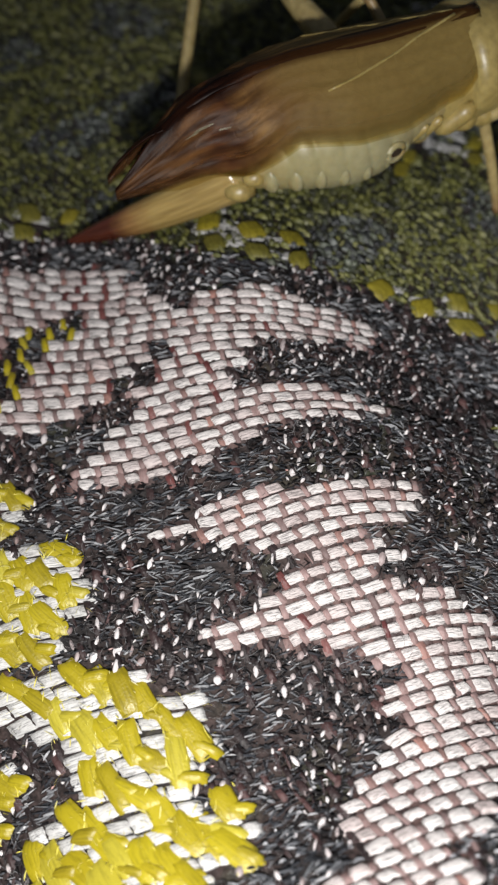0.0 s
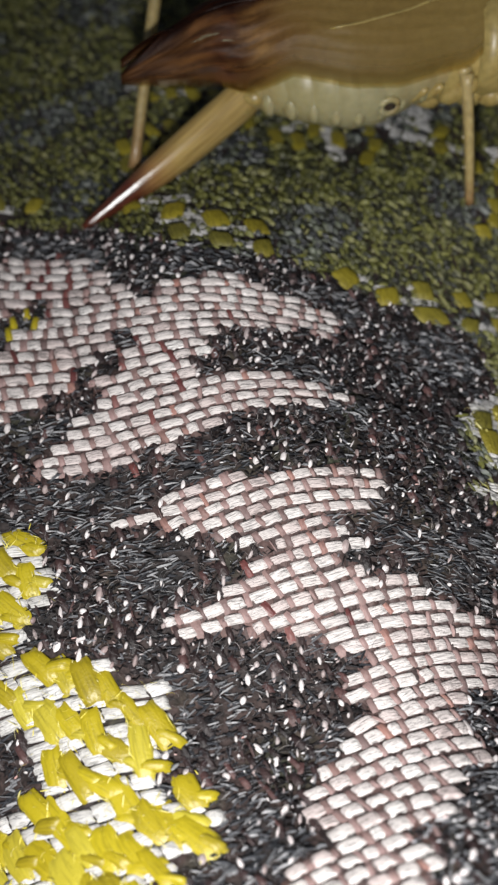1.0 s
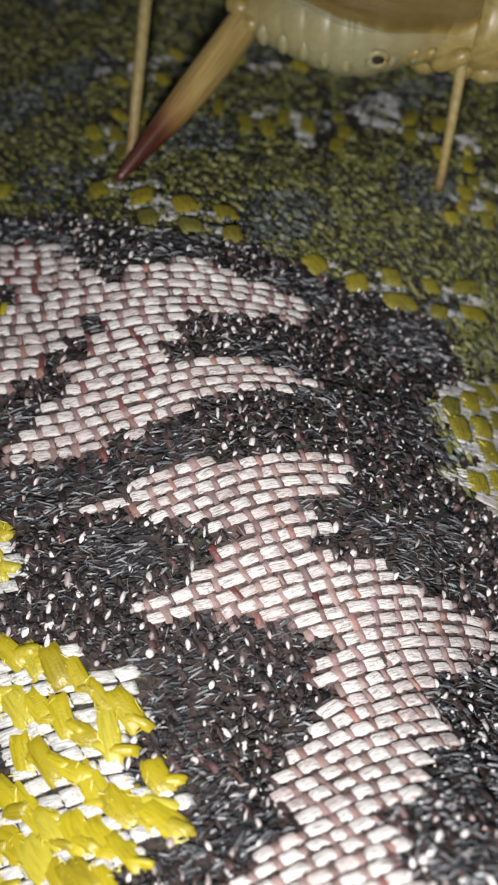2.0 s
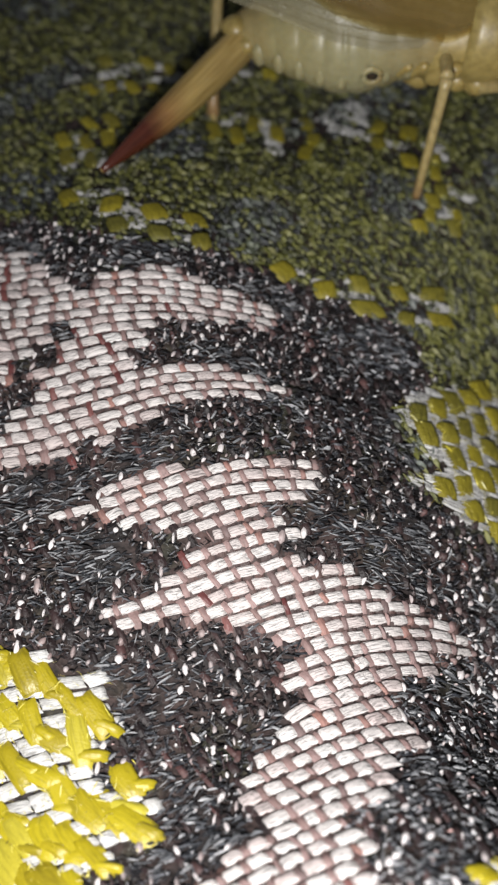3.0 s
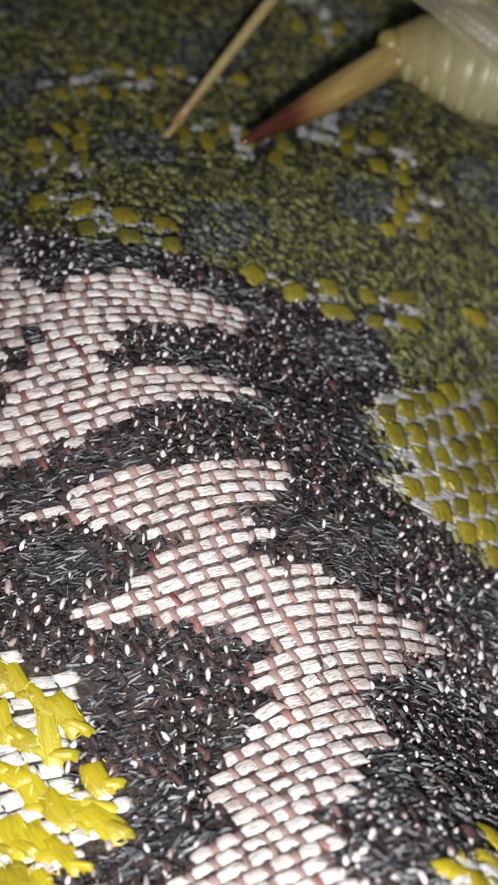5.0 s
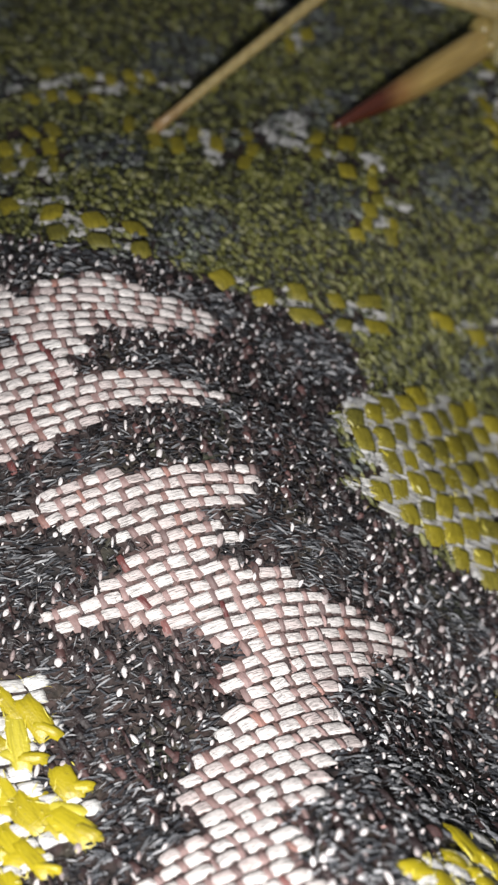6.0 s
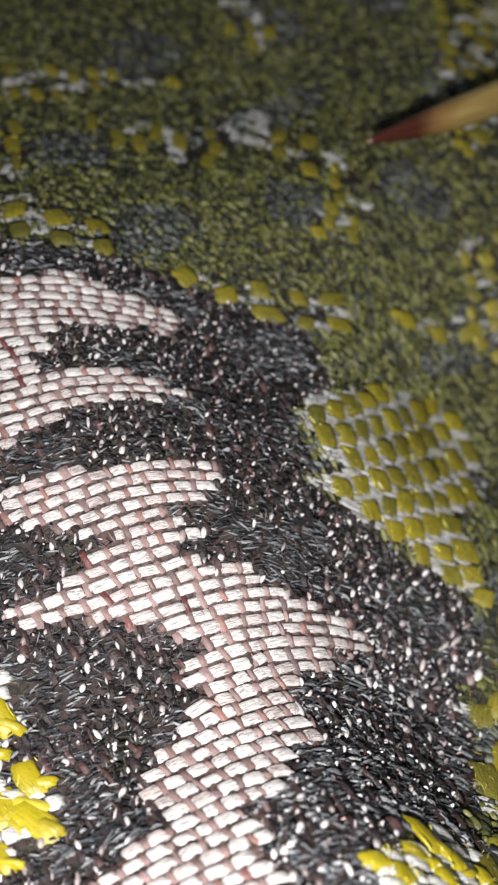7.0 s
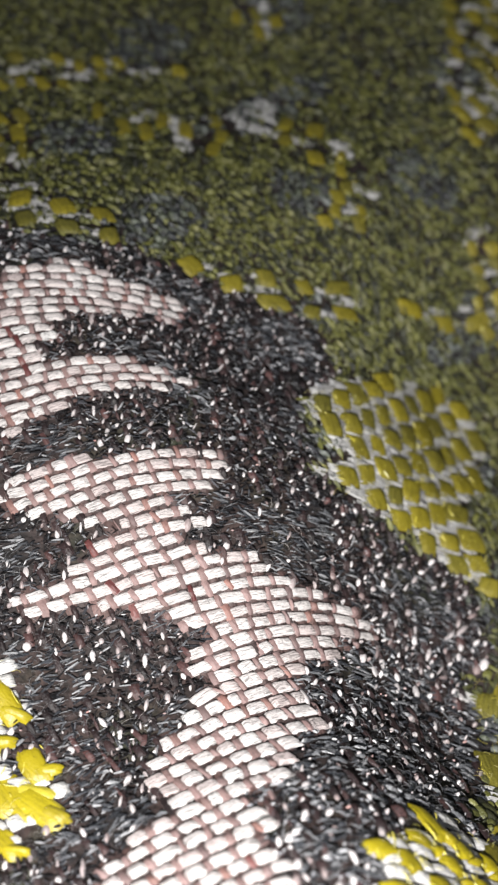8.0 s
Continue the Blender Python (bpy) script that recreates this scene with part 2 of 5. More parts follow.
# The woven motif: patches of colour, each an outline of x, y pairs, later ones over earlier ones.
MOTIF = [
    ("green", [-60, 12.4, -15, 12.4, -13.3, 12.8, -9.7, 12.9, -6.3, 12.3, -3.2, 10.2, -0, 8.6, 3.4, 8.8, 5.7, 8.1, 8.1, 7.7, 10.4, 7.2, 11.9, 6.7, 12.6, 7.2, 13.8, 5.9, 14.4, 2.3, 12.3, 1.1, 11.7, -0.1, 12.9, -2.1, 12.1, -3.1, 13.6, -4, 15.5, -4.6, 17.7, -5.7, 19.7, -6.1, 20.8, -7.2, 21.5, -8.9, 21.8, -11, 20.4, -11.9, 20.6, -13.7, 19.7, -17.8, 18, -19.7, 19.8, -20.6, 50, -40, 95, -40, 95, 120, -60, 120]),
    ("yellow", [-11.5, -6, -10.5, -5.7, -8.9, -5.7, -8, -6.5, -7.3, -8.6, -8.4, -9, -8.4, -10, -10, -10.3, -10.7, -11.2, -12.9, -11.3, -13.1, -5.8]),
    ("yellow", [-13.3, -2.6, -11.8, -2.3, -11.1, -2.8, -11, -4.8, -11.6, -4.9, -13.1, -5]),
    ("yellow", [-12.8, -11.7, -11.2, -11.7, -9.6, -11.6, -8.6, -11.2, -6, -11.3, -4.2, -11.6, -3.7, -12.5, -2.7, -12.2, -1.7, -12.8, -1.3, -14.9, -2.6, -15.4, -2.6, -16.6, -1.7, -17.4, -0.3, -17, 0.2, -18.4, -0.3, -19.8, -1.3, -20.7, -3.2, -22.2, -9.1, -21.5, -9.4, -17.8, -7.8, -17.6, -7.6, -16.2, -8.2, -14.5, -10.4, -13.8, -12.8, -13.3]),
    ("yellow", [-12.8, -14.6, -11.1, -14.7, -10.4, -15.1, -10.4, -17.6, -11, -17.8, -12.6, -17.9]),
    ("yellow", [12.4, 1.3, 14.4, 2.7, 16.2, 3.8, 20.6, 5.4, 22.9, 5.2, 24.2, 2.8, 22.5, -0.5, 21.7, -2.4, 21.8, -5.2, 22, -7.4, 20, -6.4, 18.1, -5, 14.8, -4.5, 13.7, -3.7, 12.5, -3.3, 13.9, -1.8, 13.1, -0.3, 12.3, 0.4]),
    ("yellow", [12.6, -22.2, 14.5, -21.4, 16, -20.2, 17.8, -20.3, 18, -21.5, 20.9, -20.2, 19.2, -24.9, 12.6, -25.5, 13.1, -22.8]),
    ("yellow", [19.8, -11.4, 21.3, -12.5, 23.5, -13.4, 22.2, -18.7, 19.9, -18.8, 19.5, -17.2, 20.6, -14.3]),
    ("stripe", [6.5, 8.5, 8.4, 9.3, 9.3, 8.6, 11.2, 9, 12.4, 8.5, 15.1, 9.3, 16.4, 8.6, 14.9, 6.9, 12.9, 6.8, 10.7, 7.2, 8.6, 7.8]),
    ("stripe", [-3.3, 12.9, -1.2, 12.6, 0.3, 11.3, 3.1, 10.3, 3.5, 9.1, 1.1, 9, -1.7, 10.1]),
    ("stripe", [-15.2, 14.1, -11.7, 14.8, -9.6, 14.6, -10.4, 13.6, -15, 12.3]),
    ("yellow_far", [-5.5, 26.4, -0.5, 26, 2.9, 26.2, 8.1, 26.7, 7.7, 25.5, 2.9, 24.5, -0.4, 23.1, -5.3, 23.1]),
    ("yellow_far", [-5.2, 21, -2, 20.1, -1.1, 16.3, -2.4, 14.6, -4.9, 15.4]),
    ("yellow_far", [1.9, 20.7, 4.8, 21.6, 7.1, 20.9, 12, 23.5, 15.2, 23.5, 16, 19.1, 17.7, 17.3, 18, 15.1, 16.7, 13.1, 14.2, 12.8, 15.6, 15.2, 13.7, 17, 11.9, 18.3, 10, 19.2, 8.2, 17.2, 6, 18.4, 3.5, 19.2]),
    ("stripe", [-4.9, 14.9, -1.4, 13.3, 0.7, 11.2, 2.9, 10.5, 2.3, 9.2, -0.2, 9.6, -2.2, 11.6, -4.8, 13.3]),
    ("yellow_far", [24.7, 34.9, 31.3, 35.6, 28.7, 19.5, 24.5, 21.2, 23.5, 25.4, 24.4, 28]),
    ("yellow_far", [23.3, 15.3, 28.3, 16.5, 27.6, 7.9, 24.4, 9.7, 24.1, 13.9]),
    ("yellow_far", [10, 33.4, 12.3, 33.6, 13.3, 30.2, 12.5, 29, 10.6, 30.4]),
    ("stripe", [19.6, 9.7, 23.7, 11, 24.4, 10.2, 20.2, 8.9]),
    ("white", [-14.6, 9.5, -13, 10.3, -8, 10.5, -6.1, 9.4, -5.3, 7.8, -3.9, 6.2, -2.7, 6.4, -1.3, 7.1, 0.8, 7.3, 2.9, 6.5, 5, 6.3, 6.9, 5.2, 5.2, 4.4, 2.7, 4.1, 0.8, 3.7, -0.3, 3.3, -0.8, 2.4, -1.1, 1.3, 1, 1.4, 2.8, 2, 4, 1.5, 7, 0.9, 5.3, 0.3, 3.1, -0.1, 1, -0.6, -0.3, -1.1, -1.6, -1.9, -3.7, -2.3, -6.4, -2.9, -9.2, -2.7, -7.8, -1.5, -6.1, -0.2, -5.4, 1.1, -6.2, 1.8, -9.3, 0.7, -12, -0.2, -13.5, -0.7]),
    ("white", [-4.4, -5.2, -2.5, -4.5, -0.3, -3.8, 2, -3.5, 5.1, -3.2, 8.4, -3.3, 7.3, -4.3, 7.2, -4.9, 6.4, -5.1, 5.8, -5.7, 6.3, -6.5, 5.7, -7.1, 6.3, -7.8, 6.5, -8.2, 8.8, -8.2, 9, -8.5, 10.1, -8.8, 12.7, -9.2, 14.7, -9.4, 15.4, -10.6, 13, -11.8, 12.1, -12.6, 10.9, -13, 11, -14.5, 11.8, -16.3, 10.1, -17.1, 9.4, -18.2, 9, -19.6, 8.1, -20, 8.3, -21.4, 8.5, -22.2, 8.6, -25.3, 0.6, -24.3, 2.0, -21.7, 4.9, -20, 4.5, -19, 4, -17.2, 5, -16.3, 6, -15.3, 6.4, -14.3, 6.1, -12.8, 6.4, -11.8, 5, -11.1, 4, -10.9, 3, -10.2, 1.7, -10.6, 0.7, -10.1, -1, -10.5, -2.7, -10.4, -1, -9.5, 0.7, -8.8, 1.5, -7.7, 1, -7, 2, -6.5, 1, -6.2, -0.3, -6.6, -0.5, -5.9, -2.5, -5.7]),
    ("dark", [-5.6, 4.2, -3.9, 4.2, -3, 3.7, -4.1, 2.9, -4.9, 1.8, -6.4, 1.9, -6.7, 3, -5.5, 3.6]),
    ("dark", [1.4, -6.6, 2.5, -6.6, 2.3, -7.3, 1.4, -7.5]),
    ("dark", [-5, 7.1, -3.1, 6.6, -2.7, 7.2, -4, 8.3, -5.5, 8.5]),
    ("speck", [-14, 4.2, -12.4, 4.7, -11.7, 5.7, -10.1, 7, -8.8, 7.3, -8.5, 5.9, -9.8, 5.4, -10.4, 4.4, -11.1, 2.8, -12.1, 1.7, -13.7, 1.3]),
]
CLASSES = ["dark", "green", "yellow", "yellow_far", "white", "speck", "stripe"]


def motif(x, y):
    kind = np.zeros(x.shape, int)
    for name, flat in MOTIF:
        inside = np.zeros(x.shape, bool)
        px, py = flat[0::2], flat[1::2]
        for i in range(len(px)):
            x0, y0, x1, y1 = px[i - 1], py[i - 1], px[i], py[i]
            if y0 != y1:
                inside ^= ((y0 > y) != (y1 > y)) & (x < (x1 - x0) * (y - y0) / (y1 - y0) + x0)
        kind[inside] = CLASSES.index(name)
    return kind


# ---- building blocks ----


def part(name, bm, mat, parent, label=""):
    me = bpy.data.meshes.new(name)
    bm.to_mesh(me)
    bm.free()
    me.materials.append(mat)
    for p in me.polygons:
        p.use_smooth = True
    ob = new(name, me)
    ob.parent = parent
    if label:
        ob["label"] = label
    return ob


def raw_mesh(name, verts, faces, uvs, mat):
    me = bpy.data.meshes.new(name)
    me.from_pydata(verts, [], faces)
    layer = me.uv_layers.new(name="yarn")
    idx = np.empty(len(me.loops), np.int32)
    me.loops.foreach_get("vertex_index", idx)
    layer.data.foreach_set("uv", np.asarray(uvs, np.float32)[idx].ravel())
    me.polygons.foreach_set("use_smooth", np.ones(len(me.polygons), bool))
    me.materials.append(mat)
    return me


def pillow(nx, ny, round_x, round_y, twist=0.0, ridge=0.0, fray=0.0, taper=0.16):
    """A float of yarn: unit length and width, domed, with its ends dipping under; returns verts, faces, uvs."""
    vs, uv, fs = [], [], []
    for i in range(nx + 1):
        for j in range(ny + 1):
            a, b = i / nx * 2 - 1, j / ny * 2 - 1
            pinch = 1 - taper * abs(a) ** 3
            up = (1 - abs(a) ** round_x) ** 0.6 * (1 - abs(b) ** round_y) ** 0.5
            up += ridge * math.cos(b * 9.4) * (1 - abs(a) ** 4)
            end = fray * math.sin(j * 5.1 + 2.0 * a) * abs(a) ** 3
            vs.append((0.5 * a + end, 0.5 * b * pinch + twist * a * 0.08, up - 0.25))
            uv.append((0.5 * a + 0.5, 0.5 * b + 0.5))
    for i in range(nx):
        for j in range(ny):
            k = i * (ny + 1) + j
            fs.append((k, k + ny + 1, k + ny + 2, k + 1))
    return np.array(vs), fs, np.array(uv)


def bent(shape, k):
    vs, fs, uv = shape
    vs = vs.copy()
    vs[:, 1] += k * (4 * vs[:, 0] ** 2 - 0.5)
    return vs, fs, uv


def lean(shape, k):
    vs, fs, uv = shape
    vs = vs.copy()
    vs[:, 0] += k * vs[:, 1]
    return vs, fs, uv


def swathe(seed):
    """A loose glossy ribbon of untwisted yarn: domed, swaying to one side, with rounded ends and shallow strand grooves."""
    wild = random.Random(seed)
    vs, fs, uv = pillow(8, 6, wild.uniform(3.2, 5.0), 2.4, wild.uniform(-0.4, 0.6), ridge=0.035, fray=0.02, taper=wild.uniform(0.22, 0.4))
    vs = vs.copy()
    vs[:, 1] += wild.uniform(0.08, 0.34) * np.sin(math.pi * vs[:, 0]) + wild.uniform(-0.10, 0.10) * (4 * vs[:, 0] ** 2 - 0.5)
    return vs, fs, uv


def bead(nx, ny):
    """A small rounded stitch."""
    vs, fs, uv = pillow(nx, ny, 2.0, 2.0)
    a = vs[:, 0] * 2
    vs[:, 1] *= np.sqrt(np.clip(1.05 - a * a, 0.05, 1))
    return vs, fs, uv


def strew(name, shape, at, row, across, nor, size, mat, parent, label=""):
    """Many floats joined into one part."""
    sv, sf, suv = shape
    n, m = len(at), len(sv)
    if n == 0:
        return None
    local = sv[None] * size[:, None, :]
    verts = at[:, None] + local[..., :1] * row[:, None] + local[..., 1:2] * across[:, None] + local[..., 2:] * nor[:, None]
    faces = (np.array(sf)[None] + (np.arange(n) * m)[:, None, None]).reshape(-1, len(sf[0]))
    me = raw_mesh(name, (verts.reshape(-1, 3) * MM).tolist(), faces.tolist(), np.tile(suv, (n, 1)), mat)
    ob = new(name, me)
    ob.parent = parent
    tagged(ob, label, kind="stuff")
    return ob


def lay(name, shapes, at, row, across, nor, size, mat, parent):
    """Floats as single parts that share a few meshes."""
    data = [raw_mesh(name, s[0].tolist(), s[1], s[2], mat) for s in shapes]
    for k in range(len(at)):
        ob = new(name, data[k % len(data)])
        turn = Matrix((row[k], across[k], nor[k])).transposed().to_4x4()
        ob.parent = parent
        ob.matrix_basis = Matrix.Translation(Vector(at[k]) * MM) @ turn @ Matrix.Diagonal((*(size[k] * MM), 1))


def spin(row, across, angle):
    c, s = np.cos(angle)[:, None], np.sin(angle)[:, None]
    return row * c + across * s, across * c - row * s


rng = np.random.default_rng(4)

# ---- the cloth ----


def cloth_sheet():
    def line(lo, a, b, hi, step):
        out, far = list(np.arange(a, b + step / 2, step)), step
        while out[-1] < hi:
            far *= 1.25
            out.append(min(out[-1] + far, hi))
        far = step
        while out[0] > lo:
            far *= 1.25
            out.insert(0, max(out[0] - far, lo))
        return np.array(out)
    xs, ys = line(-130, -24, 42, 150, 0.5), line(-130, -30, 48, 190, 0.5)
    gx, gy = np.meshgrid(xs, ys, indexing="ij")
    z = height(gx, gy) - 0.10
    verts = np.stack([gx, gy, z], -1).reshape(-1, 3) * MM
    n = len(ys)
    faces = [(i * n + j, (i + 1) * n + j, (i + 1) * n + j + 1, i * n + j + 1) for i in range(len(xs) - 1) for j in range(n - 1)]
    # folded rim gives the sheet its thickness
    me = raw_mesh("woven_cloth", verts.tolist(), faces, verts[:, :2] * 500, GROUND)
    ob = new("woven_cloth", me)
    so = ob.modifiers.new("thickness", "SOLIDIFY")
    so.thickness, so.offset = 0.0006, -1
    return tagged(ob, "rumpled jacquard upholstery cloth woven in white, charcoal, yellow and olive", "fabric", kind="structure")


cloth = cloth_sheet()


def cells(du, dv, stagger, window):
    lo, hi, bot, top = window
    us, vs = np.arange(-40, 56, du), np.arange(-80, 100, dv)
    gu, gv = np.meshgrid(us, vs, indexing="ij")
    rows = np.round(gv / dv).astype(int)
    gu = gu + (rows % 2) * du * stagger + 0.10 * du * np.sin(rows * 2.399)
    x, y, ok = place_of(gu.ravel(), gv.ravel())
    keep = ok & (x > lo) & (x < hi) & (y > bot) & (y < top)
    return x[keep], y[keep]


def points(x, y, lift):
    return np.stack([x, y, height(x, y) + lift], -1)


WINDOW = (-21, 37, -29, 45)
FLOATS = [lean(pillow(5, 9, 6, 3.2, 0.4, ridge=0.05, fray=0.02, taper=0.06), -0.20), lean(pillow(5, 9, 5, 3.2, -0.3, ridge=0.06, fray=0.03, taper=0.10), -0.14), lean(pillow(5, 9, 7, 3.5, 0.1, ridge=0.05, fray=0.02, taper=0.05), -0.26)]
LUMP = pillow(4, 3, 2.4, 2.2)
BEAD = bead(4, 4)
STRAND = pillow(5, 2, 4, 2.2, 1.2)
WISP = [pillow(3, 2, 4, 2.2, 1.0), pillow(3, 2, 3, 2.2, -1.4)]
WIDE = [bent(pillow(6, 5, 8, 4, 1.2, 0.03), 0.05), bent(pillow(6, 5, 6, 4, -0.8, 0.03), -0.05), pillow(6, 5, 7, 5, 1.6, 0.03)]
FLAT = [swathe(k) for k in range(8)]
BARE_SPOTS = [(-0.3, -13.6, 2.0, 1.5), (0.9, -19.0, 1.6, 2.4), (-6.5, -4.6, 3.4, 1.3), (-3.2, -3.6, 2.6, 0.6), (8.4, -6.3, 1.7, 0.9), (11.5, -8.0, 2.6, 0.7), (10.6, -13.9, 1.7, 1.0), (10.2, -18.6, 1.5, 0.8), (13.8, -17.2, 2.2, 0.8), (16.2, -13.2, 2.6, 0.8), (11.6, 4.4, 1.8, 1.3), (-2.2, -7.6, 1.6, 0.6), (14.5, -20.0, 2.0, 0.7), (18.5, -16.5, 1.5, 0.8)]  # x, y, half sizes in mm
RED_SPOTS = [(-8.4, 8.3, 1.2), (-7.9, 7.3, 0.7), (-4.1, 2.9, 0.9), (-1.9, 2.7, 0.7), (-1.6, 1.3, 0.5), (-3.7, -2.9, 0.5), (1.7, -7.1, 0.7), (-6.9, 2.6, 0.5), (3.3, -10.8, 0.6), (2.6, -9.2, 0.4)]  # x, y, reach in mm


def take(arrays, mask):
    return [a[mask] for a in arrays]


def brick_rows(window):
    """Centres along each row: floats of uneven length that break joint from row to row. Returns u, v, length, joint u."""
    us, vs, ln = [], [], []
    for v in range(-80, 100):
        u = -40 + (0.5 if v % 2 else 0.0) + 0.12 * math.sin(v * 2.399) + 0.08 * v % 0.5
        while u < 56:
            step = rng.choice((0.72, 1.0, 1.0, 1.08, 1.32), p=(0.12, 0.36, 0.3, 0.14, 0.08))
            us.append(u + step / 2)
            vs.append(v + rng.normal(0, 0.03))
            ln.append(step)
            u += step
    us, vs, ln = np.array(us), np.array(vs), np.array(ln)
    x, y, ok = place_of(us, vs)
    jx, jy, jok = place_of(us + ln / 2, vs)
    lo, hi, bot, top = window
    keep = ok & jok & (x > lo) & (x < hi) & (y > bot) & (y < top)
    return x[keep], y[keep], ln[keep], jx[keep], jy[keep]


def choose(mask, y, count=300):
    """The pieces of a stretch of the cloth that become single parts."""
    single = np.zeros(len(mask), bool)
    idx = np.flatnonzero(mask)
    single[idx[np.argsort(y[idx], kind="stable")][:count]] = True
    return single


def weave():
    x, y, ln, jx, jy = brick_rows(WINDOW)
    n = len(x)
    kind = motif(x + rng.normal(0, 0.24, n), y + rng.normal(0, 0.12, n))
    row, across, nor, lr, lc = axes_at(x, y)

    # white floats, brick fashion
    w = kind == 4
    size = np.stack([lr * (ln - rng.normal(0.17, 0.05, n)), lc * rng.normal(0.80, 0.07, n), rng.normal(0.20, 0.03, n)], -1)
    at = points(x, y, rng.normal(0.07, 0.02, n))
    r2, a2 = spin(row, across, rng.normal(0.02, 0.07, n))
    single = choose(w & (y > -22), y)
    lay("white_float", FLOATS, *take((at, r2, np.cross(nor, r2), nor, size), single), WHITE, cloth)
    for k in range(3):
        rest = w & ~single & (np.arange(n) % 3 == k)
        strew("white_floats", FLOATS[k], *take((at, r2, a2, nor, size), rest), WHITE, cloth, "short white weft floats laid like bricks")

    # rust warp cords under and between the white floats
    cx, cy = cells(0.5, 1.0, 0.0, WINDOW)
    m = len(cx)
    ck = motif(cx, cy)
    cr, ca, cn, cl, cc = axes_at(cx, cy)
    cs = np.stack([cc * rng.normal(1.6, 0.15, m), cl * rng.normal(0.46, 0.06, m), rng.normal(0.15, 0.03, m)], -1)
    strew("warp_cords", LUMP, *take((points(cx, cy, -0.04), ca, -cr, cn, cs), ck == 4), SHADED_RUST, cloth, "rust-brown warp cords between the white floats")

    jn_ = len(jx)
    jk = motif(jx + rng.normal(0, 0.08, jn_), jy + rng.normal(0, 0.08, jn_))
    jr, ja, jn, jl, jc = axes_at(jx, jy)
    up, side = spin(ja, -jr, rng.normal(0.24, 0.16, jn_))
    js = np.stack([jc * rng.normal(0.95, 0.18, jn_), jl * rng.normal(0.33, 0.08, jn_), rng.normal(0.15, 0.04, jn_)], -1)
    strew("warp_ties", LUMP, *take((points(jx, jy, 0.08), up, side, jn, js), jk == 4), RUST, cloth, "rust-brown ties over the white floats")

    # charcoal: bundles of thin strands with pale binding points
    d = (kind == 0) | (kind == 5)
    def worn(px, py):
        return np.sin(px * 0.9 + 1.3 * np.sin(py * 0.55)) + np.sin(py * 1.15 + px * 0.35 + 2.0) < -0.70

    def in_spot(px, py):
        return np.any([((px - cx) / rx) ** 2 + ((py - cy) / ry) ** 2 < 1.2 + 0.5 * np.sin(px * 5.1 + py * 3.7) for cx, cy, rx, ry in BARE_SPOTS], axis=0)

    coarse = (x > 7) & (y < -10)
    bare, thin = worn(jx, jy) | in_spot(jx, jy), worn(x, y) | in_spot(x, y)
    first = None
    for k, off in enumerate(np.linspace(-0.45, 0.45, 12)):
        r3, a3 = spin(row, across, rng.normal(0.0, 0.6, n) * np.where(thin, 0.6, 1.0))
        size = np.stack([lr * ln * np.abs(rng.normal(0.34, 0.14, n)) * np.where(thin, 1.35, 1.0), lc * np.abs(rng.normal(0.10, 0.04, n)), np.abs(rng.normal(0.11, 0.06, n))], -1)
        loose = (thin & (rng.random(n) < 0.8)) | (rng.random(n) < np.where(coarse, 0.72, 0.27))
        o = (lc * (off + rng.normal(0, 0.06, n)))[:, None]
        at = points(x, y, rng.normal(0.04, 0.08, n)) + across * o + row * rng.normal(0, 0.25, n)[:, None]
        if k == 1:
            first = choose(d & ~loose & (y > -22), y)
            lay("charcoal_float", WISP, *take((at, r3, np.cross(nor, r3), nor, size), first), DARK, cloth)
        left = d & ~loose & ~first if k == 1 else d & ~loose
        strew("charcoal_floats", WISP[k % 2], *take((at, r3, a3, nor, size), left), DARK, cloth, "fuzzy charcoal weft strands")
        strew("slate_floats", WISP[k % 2], *take((at, r3, a3, nor, size), d & loose), SLATE, cloth, "loose slate-grey weft strands")
    shaded = np.clip((jx - 5) / 5, 0, 1) * np.clip((jy + 8) / 4, 0, 1)
    dots = ((jk == 0) | (jk == 5)) & (rng.random(jn_) < np.where(bare, 0.25, 1.0 - 0.5 * shaded))
    shrink = (1 - 0.25 * shaded) * np.abs(rng.normal(1.0, 0.25, jn_)) * np.where((jy < -8) & (jx > 9), 1.65, np.where(jy < -6, 1.4, 1.15))
    s2 = np.stack([shrink * np.abs(rng.normal(0.32, 0.07, jn_)), shrink * np.abs(rng.normal(0.15, 0.035, jn_)), np.abs(rng.normal(0.15, 0.04, jn_))], -1)
    at = points(jx + rng.normal(0, 0.06, jn_), jy + rng.normal(-0.10, 0.06, jn_), rng.normal(0.10, 0.04, jn_))
    u2, sd2 = spin(ja, -jr, rng.normal(-0.35, 0.30, jn_))
    strew("pale_bindings", BEAD, *take((at, u2, sd2, jn, s2), dots), DOT, cloth, "tiny pale binding stitches in the charcoal weave")
    more = d & (rng.random(n) < np.where(thin, 0.15, 0.42) + 0.4 * coarse)
    s2 = np.stack([np.abs(rng.normal(0.20, 0.08, n)), np.abs(rng.normal(0.11, 0.035, n)), np.abs(rng.normal(0.12, 0.04, n))], -1) * np.where(coarse, 1.6, 1.0)[:, None]
    at = points(x + rng.normal(0, 0.2, n), y + rng.normal(0, 0.12, n), 0.13)
    u2, sd2 = spin(across, -row, rng.normal(-0.3, 0.6, n))
    strew("pale_bindings", BEAD, *take((at, u2, sd2, nor, s2), more), DOT, cloth, "tiny pale binding stitches in the charcoal weave")
